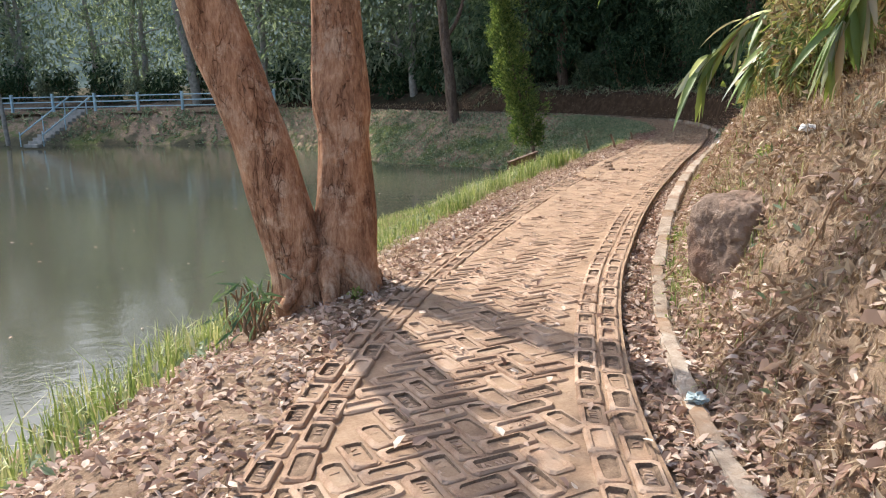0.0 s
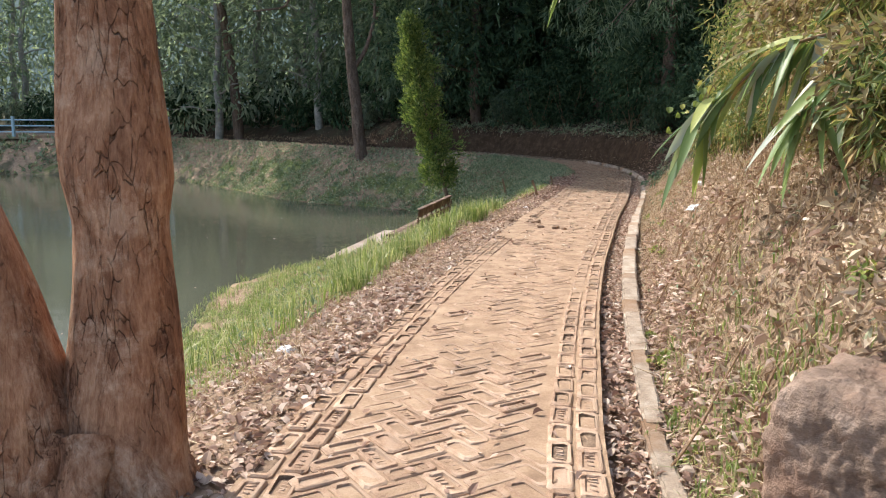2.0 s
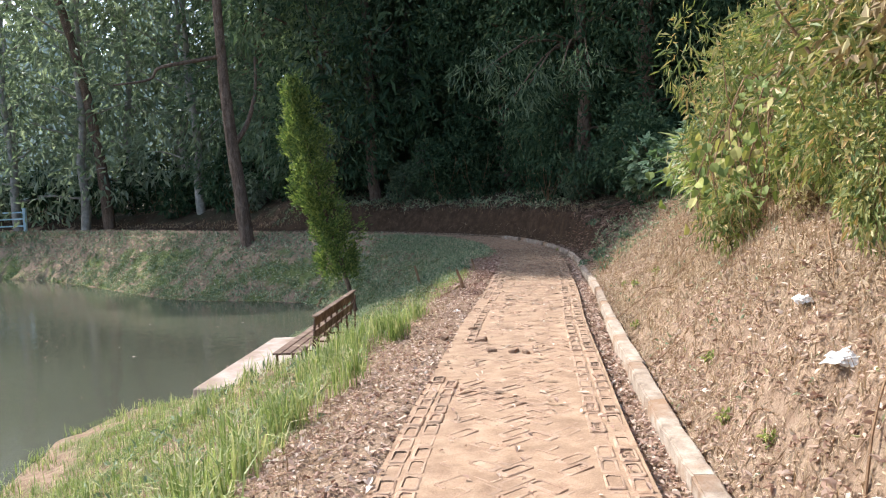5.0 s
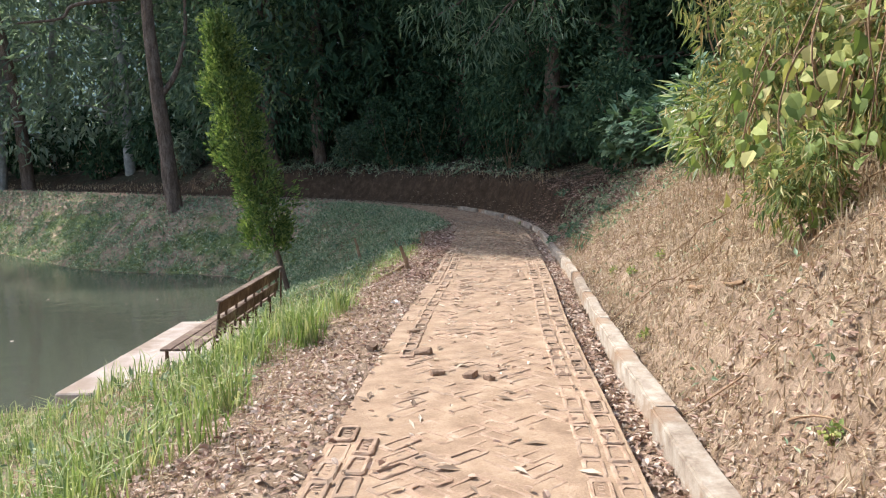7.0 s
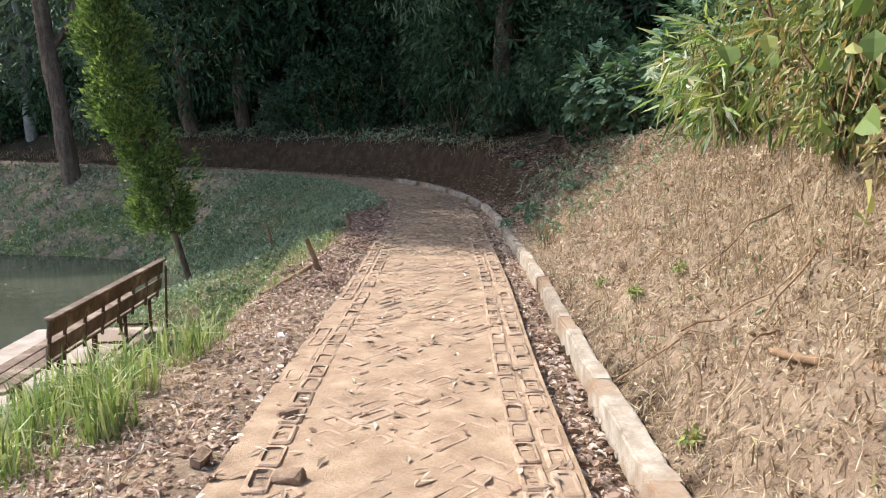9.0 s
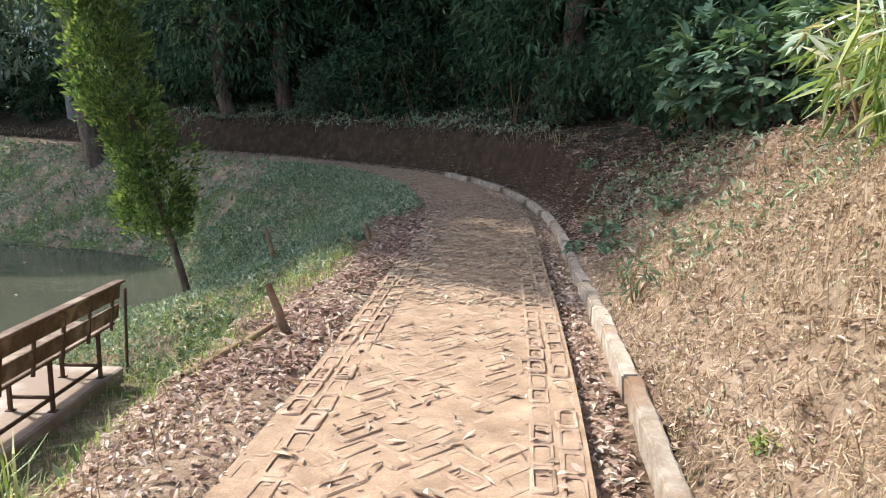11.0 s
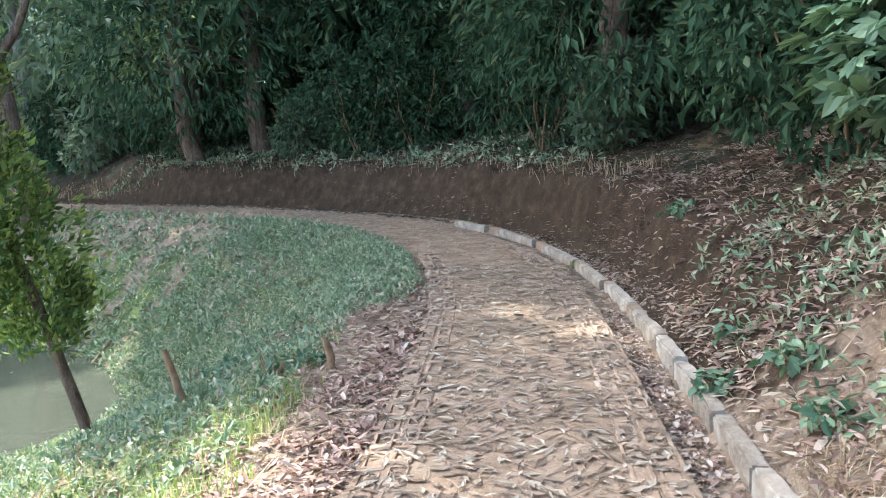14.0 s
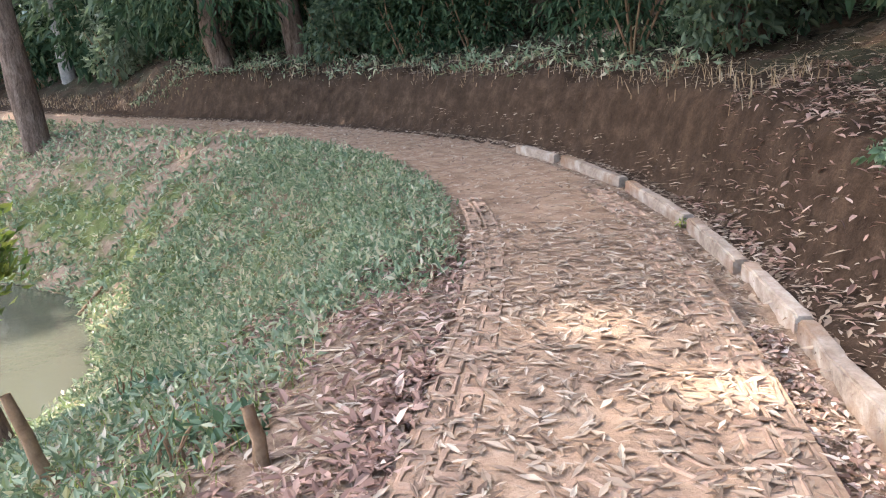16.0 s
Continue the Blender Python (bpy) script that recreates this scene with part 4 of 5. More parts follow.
for k in range(330):
    h = rng.uniform(0.36, 1.0)
    c = np.array([np.interp(h * (len(axis) - 1), np.arange(len(axis)), axis[:, i]) for i in range(3)])
    w = rng.uniform(0, 6.283)
    prof = 0.60 * math.sin(math.pi * min(1.0, 0.10 + 0.86 * (1 - h) ** 0.8)) * (1 + 0.75 * noise.noise(Vector((math.cos(w) * 1.1, math.sin(w) * 1.1, h * 9))))
    q = np.array((math.cos(w) * prof, math.sin(w) * prof, 0.0)) * rng.uniform(0.3, 1.0)
    m = 46
    base = c + q + rng.normal(size=(m, 3)) * np.array((0.07, 0.07, 0.11))
    way = np.tile(q * 1.0 + np.array((0, 0, 0.4)), (m, 1)) + rand_dir(m) * 0.5
    L = rng.uniform(0.06, 0.15, m)
    sprays.append(leaves(base, way, rand_dir(m), L, L * 0.38, 0.2, 0.0, True))
part("crown", mesh_of("crown", *merge(sprays), M_CYPRESS), None, cyp)


# ---- the forest ----
def forest_kind(seed, height, spread_r, count, size, material, wood, low):
    t = new("tree")
    line = line3((0, 0, -0.6), (seed % 3 * 0.4 - 0.4, 0.3, height * 0.85), 12, 0.35, seed)
    pieces = [tube(line, np.linspace(0.26, 0.08, 12), 9, 0.12, seed)]
    clumps = []
    for k in range(13):
        h = low + (1 - low) * (k / 12)
        w = k * 2.4 + seed
        r = spread_r * (1.05 - 0.6 * abs(h - 0.6)) * 0.75
        c = (math.cos(w) * r, math.sin(w) * r, height * h)
        pieces.append(tube(line3((line[int(h * 9)][0], line[int(h * 9)][1], height * h * 0.85), c, 6, 0.2, k + seed), np.linspace(0.07, 0.02, 6), 6))
        clumps.append((c, (spread_r * 0.62, spread_r * 0.62, height * 0.11)))
    part("trunk", limb_mesh("trunk", pieces, wood), None, t)
    part("crown", crown_mesh("crown", clumps, count, size, material), None, t)
    return tagged(t, "tall forest tree with dark green crown on the slope", "tree", "forest trees")


kinds = [forest_kind(1, 20, 4.6, 400, 0.66, M_FOREST, M_BARK, 0.14), forest_kind(2, 24, 5.0, 420, 0.7, M_FOREST, M_BARK_PALE, 0.18), forest_kind(4, 14, 3.6, 420, 0.40, M_FEATHER, M_BARK, 0.12), forest_kind(6, 17, 4.2, 190, 0.5, M_HAZE_LEAF, M_BARK_PALE, 0.12)]
near_kinds = [forest_kind(9, 19, 4.4, 1900, 0.23, M_FOREST, M_BARK, 0.13), forest_kind(12, 15, 4.0, 1900, 0.20, M_FOREST, M_BARK, 0.12)]
spots = [(-39, 70), (9.3, 38.5), (5.4, 38.4), (-46, 66), (-33, 66), (-6.3, 50.5), (-23, 65), (-10.5, 55), (-14.5, 64), (-7, 60), (-1.5, 55), (3.0, 60), (2.5, 49), (7, 54), (6.2, 43.5), (11, 47), (14, 42),
         (12.2, 35), (12.8, 31), (17, 36), (15.5, 30.5), (13.4, 26.6), (18, 27), (16.0, 23.2), (21, 32), (13, 50), (20, 44), (19, 20), (22, 25), (6, 70), (26, 38), (28, 28), (17, 15.5), (23, 14), (19, 9), (22, 4)] + [tuple(float(c) for c in world_at(s, d)[:2]) for s, d in ((31.5, 7.2), (37.5, 3.3), (40.5, 4.6), (46.5, 5.0), (50, 3.6), (53.5, 4.8), (57, 3.8), (61, 5), (65, 4), (70, 5), (75, 4), (80, 5), (86, 4), (92, 5), (33, 8.5), (38, 9), (43, 9.5), (36, 14), (42, 15), (27.5, 4.4), (27, 8.5), (30, 12), (25, 13))]
close = []
for k, (x, y) in enumerate(spots):
    # paler leaf kinds towards the left put distance haze into the crowns
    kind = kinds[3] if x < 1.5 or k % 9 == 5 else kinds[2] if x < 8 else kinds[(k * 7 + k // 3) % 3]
    m = Matrix.Translation((x, y, float(ground_z(x, y)[0]))) @ Matrix.Rotation(k * 1.9, 4, "Z")
    if math.hypot(x - 7.5, y - 25) < 15 and k > 3:
        close.append(m)
        continue
    if k < 4:
        kinds[k].matrix_basis = m
    else:
        copy_thing(kind, m)


for k, m in enumerate(close):
    if k < 2:
        near_kinds[k].matrix_basis = m
    else:
        copy_thing(near_kinds[(k * 3 + k // 2) % 2], m)


HANGING = ((7.2, 24.3, 4.6), (7.85, 24.15, 5.0), (8.5, 23.9, 4.3), (9.3, 23.7, 4.6), (10.0, 23.5, 4.7), (8.05, 23.95, 3.95))
bare = forest_kind(18, 15, 3.6, 900, 0.23, M_FOREST, M_BARK, 0.42)
bare.matrix_basis = Matrix.Translation((11.9, 27.15, float(ground_z(11.9, 27.15)[0])))
def drooping(tree, base, clumps, count):
    """Limbs that reach out over the path, hung with slender drooping leaves."""
    for c in clumps:
        pts = smooth_line([base, tuple((np.array(base) + np.array(c)) / 2 + np.array((0, 0, 0.5))), c], 6)
        part("limb", limb_mesh("limb", [tube(pts, np.linspace(0.05, 0.012, len(pts)), 6)], M_BARK), None, tree)
    part("foliage", crown_mesh("foliage", [(c, (0.75, 0.75, 0.5)) for c in clumps], count, 0.24, M_FEATHER, 1.1, 0.17), None, tree)


drooping(bare, (-0.2, 0.1, 4.6), [(x - 11.9, y - 27.15, z - float(ground_z(11.9, 27.15)[0])) for x, y, z in HANGING], 130)
tagged(bare, "slim dark tree with bare lower trunk above the earth cut", "tree", "forest trees")
pale_tree = forest_kind(15, 8.5, 1.5, 330, 0.2, M_PALE, M_BARK, 0.3)
pale_tree.matrix_basis = Matrix.Translation((5.3, 36.9, float(ground_z(5.3, 36.9)[0])))
tagged(pale_tree, "slim tree with pale drooping leaves beside the far path", "tree")
pale_tree["group"] = ""


def bush_kind(seed, r, h, count, size, material, label, slender=0.4, rounded=False):
    b = new("bush")
    stems = [tube(line3((0, 0, -0.15), (math.cos(a * 1.7 + seed) * r * 0.7, math.sin(a * 1.7 + seed) * r * 0.7, h * 0.8), 6, 0.1, a + seed), np.linspace(0.02, 0.006, 6), 5) for a in range(6)]
    part("stem", limb_mesh("stem", stems, M_TWIG), None, b)
    clumps = [((math.cos(k * 2.4 + seed) * r * 0.6 * (k % 3) / 2, math.sin(k * 2.4 + seed) * r * 0.6 * (k % 3) / 2, h * (0.25 + 0.65 * (k / 8))), (r * 0.55, r * 0.55, h * 0.3)) for k in range(9)]
    part("foliage", crown_mesh("foliage", clumps, count, size, material, 0.5, slender, rounded), None, b)
    return tagged(b, label, "bush", "undergrowth bushes")


DARK_BUSH, PALE_BUSH = "dark green undergrowth bush below the forest trees", "pale green undergrowth bush below the forest trees"
# the third far bush takes the leaf colour paled for haze
under = [bush_kind(1, 1.3, 2.2, 110, 0.30, M_FOREST, DARK_BUSH), bush_kind(5, 1.6, 3.0, 110, 0.34, M_FOREST, DARK_BUSH), bush_kind(8, 1.2, 1.7, 110, 0.26, M_HAZE_LEAF, PALE_BUSH)]
near_under = [bush_kind(41, 1.2, 2.0, 330, 0.14, M_FOREST, DARK_BUSH, 0.45), bush_kind(45, 1.0, 1.4, 330, 0.13, M_FEATHER, PALE_BUSH, 0.5), bush_kind(48, 1.4, 2.6, 330, 0.17, M_FOREST, DARK_BUSH, 0.3)]
for n, b in enumerate(near_under):
    x, y, _ = world_at(27.0 + 2.2 * n, 4.2)
    b.matrix_basis = Matrix.Translation((float(x), float(y), float(ground_z(x, y)[0])))
k, n_far = 0, 0
for s in np.arange(24.5, 112, 1.9):
    for d in ((3.4, 6.0, 9.5) if s < 45 else (3.6,)):
        x, y, _ = world_at(s + rng.uniform(-0.8, 0.8), d + rng.uniform(-0.9, 0.9))
        m = Matrix.Translation((float(x), float(y), float(ground_z(x, y)[0]))) @ Matrix.Rotation(k * 2.1, 4, "Z")
        if s > 60 and n_far < 3:
            under[n_far].matrix_basis = m
            n_far += 1
        else:
            copy_thing((near_under if s < 40 and d < 8 else under)[(k * 5 + k // 4) % 3], m)
        k += 1


# ---- shrubs on the bank ----
def bank_place(s, d):
    x, y, _ = world_at(s, d)
    return float(x), float(y), float(ground_z(x, y)[0])


shrubs = [bush_kind(11, 0.6, 0.9, 260, 0.08, M_SHRUB, "sunlit yellow-green shrub on the straw-covered bank"), bush_kind(14, 0.55, 0.8, 240, 0.075, M_DRYSHRUB, "withered tan shrub tangled over the bank", 0.45),
          bush_kind(17, 0.6, 0.9, 150, 0.13, M_SHRUB, "shrub of long yellow-green leaves on the bank", 0.2), bush_kind(19, 0.5, 0.8, 60, 0.10, M_VINE, "creeper with large yellow-green heart-shaped leaves on the bank", 0.9, True)]
places = []
for s in np.arange(1.5, 18.2, 0.62):
    rows = (2.75, 3.3, 3.9, 4.5, 5.2) if s > 14.2 else (2.25, 2.9, 3.6, 4.4, 5.2) if s > 7.5 else (2.35, 3.0, 3.7, 4.5)
    places += [(s + rng.uniform(-0.25, 0.25), d + rng.uniform(-0.3, 0.3)) for d in rows if rng.uniform() < 0.8]
places += [(s + rng.uniform(-0.2, 0.2), rng.uniform(1.85, 2.3)) for s in np.arange(6.2, 11.0, 0.45)]
for k, (s, d) in enumerate(places):
    m = Matrix.Translation(bank_place(s, d)) @ Matrix.Rotation(k * 2.3, 4, "Z") @ Matrix.Diagonal((*(rng.uniform(0.6, 1.15, 3) * (0.7 if d < 2.3 else 1.0)), 1))
    pick = 3 if 12.2 < s < 15.5 and 2.6 < d < 4.0 and k % 2 else int(rng.choice(3, p=(0.38, 0.38, 0.24) if s > 9 else (0.2, 0.65, 0.15)))
    if k < 4:
        shrubs[k].matrix_basis = Matrix.Translation(bank_place(s, d))
        shrubs[k]["group"] = "bank shrubs"
    else:
        made = copy_thing(shrubs[pick], m)
        made.scale = m.to_scale()
        made["group"] = "bank shrubs"

tall = [bush_kind(61, 0.85, 1.7, 420, 0.085, M_SHRUB, "tall sunlit shrub with yellow-green leaves on the bank", 0.36), bush_kind(64, 0.85, 1.6, 380, 0.08, M_DRYSHRUB, "tall tangled half-withered shrub on the bank", 0.42), bush_kind(67, 0.8, 1.8, 260, 0.14, M_SHRUB, "tall shrub of long narrow yellow-green leaves", 0.2)]
k = 0
for s0, s1, d0 in ((5.6, 17.0, 2.75), (7.0, 17.0, 3.5), (8.0, 17.6, 4.4)):
    for s in np.arange(s0, s1, 1.05):
        m = Matrix.Translation(bank_place(s + rng.uniform(-0.3, 0.3), d0 + rng.uniform(-0.25, 0.25))) @ Matrix.Rotation(k * 2.3, 4, "Z")
        if k < 3:
            made = tall[k]
            made.matrix_basis = m
        else:
            made = copy_thing(tall[1] if s < 11.5 and k % 3 else tall[(k * 2 + k // 3) % 3], m)
            w, h = rng.uniform(0.85, 1.2), rng.uniform(0.8, 1.25)
            made.scale = (w, w, h)
        made["group"] = "bank shrubs"
        k += 1


def creeper(s, d, low, high, n, label):
    """Trailing stems hung down the bank with large heart-shaped leaves."""
    x, y, z = bank_place(s, d)
    c = thing("creeper", (x, y, z), label, "plant", "creepers")
    for k in range(5):
        a, r = k * 1.3 + s, 0.12 + 0.07 * k
        part("stem", limb_mesh("stem", [tube(smooth_line([(0.25, 0.1, -0.1), (0.05 + 0.2 * math.cos(a), 0.2 * math.sin(a), high), (-r * 0.9 + 0.2 * math.cos(a), 0.4 * math.sin(a), low + (high - low) * 0.6), (-r, 0.5 * math.sin(a), low)], 5), np.linspace(0.009, 0.004, 16), 5)], M_TWIG), None, c)
    t = rng.uniform(0, 1, n)
    base = np.stack((-0.1 - 0.3 * t + rng.normal(0, 0.16, n), rng.normal(0, 0.3, n), high - (high - low) * t + rng.normal(0, 0.06, n)), 1)
    way = rand_dir(n) * 0.5 + np.array((-0.3, -0.4, -0.7))
    L = rng.uniform(0.07, 0.15, n)
    part("foliage", mesh_of("foliage", *curled(base, way, rand_dir(n, 0.4) + np.array((-0.6, -0.8, 0)), L, L * 0.85, 0.15, 0.25), M_VINE), None, c)
    return c


for s, d, low, high, n in ((13.35, 2.15, 0.0, 1.0, 70), (13.0, 2.3, 0.25, 1.3, 70), (14.1, 2.35, 0.35, 1.2, 45), (12.5, 2.5, 0.3, 1.2, 45)):
    creeper(s, d, low, high, n, "creeper with large yellow-green heart-shaped leaves trailing down the bank")

weeds = [bush_kind(31, 0.22, 0.45, 3, 0.19, M_BROAD, "dark green weed with long narrow leaves", 0.16), bush_kind(33, 0.16, 0.18, 8, 0.09, M_VINE, "small bright green weed on the ground", 0.55, True), bush_kind(35, 0.3, 0.16, 8, 0.11, M_BROAD, "low blue-green broad-leaved weed", 0.6, True)]
for k, (kind, x, y) in enumerate(((0, -1.4, 5.9), (1, 2.28, 6.6), (2, 5.3, 23.55), (0, -1.05, 5.2), (0, -1.2, 5.45), (0, -1.0, 4.95), (1, -0.35, 5.05), (1, 1.86, 5.4), (1, 2.5, 7.3), (1, 2.0, 5.85), (1, 3.3, 8.9), (1, 3.5, 9.5), (1, 2.2, 4.9), (1, 6.0, 15.0), (2, 7.7, 18.9), (2, 8.0, 19.4), (2, 7.9, 19.9), (2, 8.3, 20.2), (2, 8.1, 18.6), (2, 5.5, 23.4), (2, 4.95, 24.6), (1, 9.3, 24.2), (1, 4.3, 18.3), (0, 5.15, 24.0), (1, 5.8, 23.9), (2, 9.4, 22.3), (1, 4.82, 12.7), (1, 5.73, 14.26), (0, 6.95, 17.28), (0, 7.14, 17.72), (1, 3.9, 10.19), (1, 5.95, 14.1), (2, 5.85, 22.22), (2, 6.0, 22.0), (0, 5.7, 22.0))):
    m = Matrix.Translation((x, y, float(ground_z(x, y)[0]))) @ Matrix.Rotation(k * 1.3, 4, "Z")
    if k < 3:
        weeds[k].matrix_basis = m
        weeds[k].scale = (0.5, 0.5, 0.5)
        weeds[k]["group"], weeds[k]["category"] = "weeds", "plant"
    else:
        w = copy_thing(weeds[kind], m)
        size = 0.85 if kind == 0 and y < 6 else 0.32 if kind == 1 else 0.6
        w.scale = (size, size, size)
        w["group"], w["category"] = "weeds", "plant"

fronds = bush_kind(51, 0.6, 0.95, 42, 0.27, M_BAMBOO, "clump of pale green bamboo leaves on the bank", 0.13)
fronds["group"] = "bamboo clumps"
for k, (x, y) in enumerate(((7.75, 15.5), (8.1, 15.9), (8.45, 16.5), (8.5, 15.6), (8.8, 17.2), (9.0, 16.4))):
    m = Matrix.Translation((x, y, float(ground_z(x, y)[0]))) @ Matrix.Rotation(k * 1.7, 4, "Z")
    if k == 0:
        fronds.matrix_basis = m
    else:
        copy_thing(fronds, m)

# broad-leaved blue-green bushes where the shade begins
def palmate(seed, r, h, count, label):
    """A bush of hand-shaped leaves, seven fingers on each stalk."""
    b = new("bush")
    g = np.random.default_rng(seed)
    for k in range(4):
        a = k * 1.57 + seed
        part("stem", limb_mesh("stem", [tube(line3((0, 0, -0.2), (math.cos(a) * r * 0.6, math.sin(a) * r * 0.6, h * 0.85), 6, 0.1, k + seed), np.linspace(0.016, 0.006, 6), 6)], M_BARK), None, b)
    d = unit(g.normal(size=(count, 3)) + np.array((0, 0, 0.1)))
    hub = d * np.array((r, r, h * 0.5)) * (g.uniform(0.45, 1.0, count) ** 0.6)[:, None] + np.array((0, 0, h * 0.55))
    hub[:, 2] = np.maximum(hub[:, 2], 0.05)
    out = unit(d * np.array((1, 1, 0.4)) + g.normal(size=(count, 3)) * 0.35)
    nor = unit(d * 0.5 + np.array((0, 0, 0.8)) + g.normal(size=(count, 3)) * 0.3)
    side = unit(np.cross(out, nor))
    size = g.uniform(0.15, 0.27, count)
    pieces = []
    for f in (-1.9, -1.25, -0.6, 0.0, 0.6, 1.25, 1.9):
        way = out * math.cos(f) + side * math.sin(f) - np.array((0, 0, 0.25))
        L = size * (1.0 - 0.22 * abs(f) / 1.25)
        pieces.append(curled(hub, way, nor, L, L * 0.4, 0.1, 0.12))
    part("foliage", mesh_of("foliage", *merge(pieces), M_BROAD), None, b)
    return tagged(b, label, "bush", "broad-leaved bushes")


broad = [palmate(21, 0.8, 1.4, 150, "bush of large hand-shaped blue-green leaves at the edge of the shade"), palmate(24, 0.7, 1.15, 120, "bush of large hand-shaped blue-green leaves at the edge of the shade")]
for k, (x, y) in enumerate(((9.75, 20.1), (9.6, 19.15), (10.3, 20.7), (10.45, 19.7), (9.95, 18.3), (10.9, 20.3), (10.7, 18.9), (9.5, 17.75), (10.4, 17.6), (11.2, 21.3), (11.7, 20.2), (11.4, 18.4))):
    m = Matrix.Translation((x, y, float(ground_z(x, y)[0]))) @ Matrix.Rotation(k * 1.7, 4, "Z")
    if k < 2:
        broad[k].matrix_basis = m
    else:
        copy_thing(broad[k % 2], m)


# ---- the overhanging bamboo spray ----
def long_leaf(base, way, up, length, droop):
    """One bamboo leaf: a folded, arching blade of six spans."""
    way = np.array(way) / np.linalg.norm(way)
    side = np.cross(way, up)
    side /= np.linalg.norm(side)
    nor = np.cross(side, way)
    v, f = [], []
    for i in range(7):
        t = i / 6
        c = base + way * length * t - np.array((0, 0, 1.0)) * droop * length * t * t
        w = length * 0.088 * (math.sin(math.pi * min(1, 0.12 + t * 0.88)) ** 0.7 if i < 6 else 0.02)
        v += [c - side * w + nor * w * 0.35, c, c + side * w + nor * w * 0.35]
    for i in range(6):
        f += [(3 * i, 3 * i + 1, 3 * i + 4, 3 * i + 3), (3 * i + 1, 3 * i + 2, 3 * i + 5, 3 * i + 4)]
    return mesh_of("leaf", v, f, M_SPRAY, True)


def spray(at, tip, count, long, label, seed):
    b = thing("bamboo_branch", at, label, "branch")
    line = smooth_line([(0, 0, 0), tuple(np.array(tip) * 0.5 + np.array((0, 0, 0.12))), tip], 8)
    stem = part("stem", limb_mesh("stem", [tube(line, np.linspace(0.012, 0.004, len(line)), 6)], M_TWIG), None, b)
    r = np.random.default_rng(seed)
    i = r.integers(3, len(line), count)
    base = line[i] + r.normal(size=(count, 3)) * 0.02
    out = unit(np.tile(np.array(tip), (count, 1)))
    way = out * 0.75 + r.normal(size=(count, 3)) * 0.42 + np.array((0, 0, -0.55))
    for k in range(count):
        part("leaf", long_leaf(base[k], way[k], unit(r.normal(size=(1, 3)) * 0.5 + np.array((0, 0, 1.0)))[0], long * r.uniform(0.6, 1.2), r.uniform(0.25, 0.6)), None, stem)
    return b


GREEN_SPRAY = "overhanging green bamboo branch with long striped leaves"
spray((3.15, 6.35, 1.9), (-0.8, 0.15, -0.5), 58, 0.31, GREEN_SPRAY, 1)
spray((3.15, 5.75, 1.85), (-0.62, 0.05, -0.38), 50, 0.30, GREEN_SPRAY, 2)
spray((2.6, 7.0, 2.5), (-0.8, 0.1, -0.12), 34, 0.27, GREEN_SPRAY, 3)
spray((2.95, 5.0, 1.95), (-0.35, -0.1, -0.35), 40, 0.3, GREEN_SPRAY, 4)

# ---- railing and steps across the pond ----
railing = thing("railing", (0, 0, 0), "pale blue-grey post and rail fence on the far bank", "fence", kind="structure")
ra, rb = np.array((-9.4, 51.6)), np.array((-42.0, 59.6))
posts = [ra + (rb - ra) * t for t in np.linspace(0, 1, 11)]
for a in posts:
    p = part("post", boxed((0.16, 0.16, 1.2), pose(a[0], a[1], 1.3, 0, 0, -14), 0.015), M_RAIL, railing)
    part("cap", boxed((0.2, 0.2, 0.05), pose(a[0], a[1], 1.925, 0, 0, -14), 0.012), M_RAIL, p)
for a, b in zip(posts[:-1], posts[1:]):
    w = math.atan2(b[1] - a[1], b[0] - a[0])
    for z in (1.0, 1.38, 1.74):
        part("rail", boxed((float(np.linalg.norm(b - a)) - 0.165, 0.06, 0.08), Matrix.Translation((*((a + b) / 2), z)) @ Matrix.Rotation(w, 4, "Z"), 0.01), M_RAIL, railing)
stairs = thing("stairs", (-23.6, 55.0, 0.75), "narrow concrete steps with handrails down to the water", "stairs", kind="structure")
for k in range(12):
    part("step", boxed((1.3, 0.34, 0.22), pose(-0.30 * k * 0.62, -0.28 * k, -0.2 * k, 0, 0, -25), 0.015), M_STEP, stairs)
for side in (-0.75, 0.75):
    part("handrail", mesh_of("handrail", *tube(np.array([(side, 0.2, 1.0), (side - 1.0, -1.6, -0.3), (side - 2.0, -3.2, -1.5)]), [0.05, 0.05, 0.05], 6), M_RAIL), None, stairs)
    for k in (1, 6, 11):
        part("baluster", boxed((0.07, 0.07, 1.0), pose(side - 0.186 * k, -0.28 * k, 0.45 - 0.2 * k), 0.01), M_RAIL, stairs)
pole = thing("tree", (-28.3, 54.0, -0.5), "thin pale bare tree trunk beside the railing", "tree")
part("trunk", limb_mesh("trunk", [tube(smooth_line([(0, 0, -1), (-0.3, 0, 3), (-0.9, 0, 6), (-0.8, 0, 9)], 5), np.linspace(0.16, 0.05, 16), 8, 0.1)], M_BARK_PALE), None, pole)
pole2 = thing("tree", (-17.3, 60, 0.9), "slim pale forest tree trunk behind the railing", "tree")
part("trunk", limb_mesh("trunk", [tube(smooth_line([(0.6, 0, -1), (0.2, 0, 3), (-0.5, 0, 7), (-0.9, 0, 13)], 5), np.linspace(0.42, 0.2, 16), 10, 0.1)], M_BARK_PALE), None, pole2)

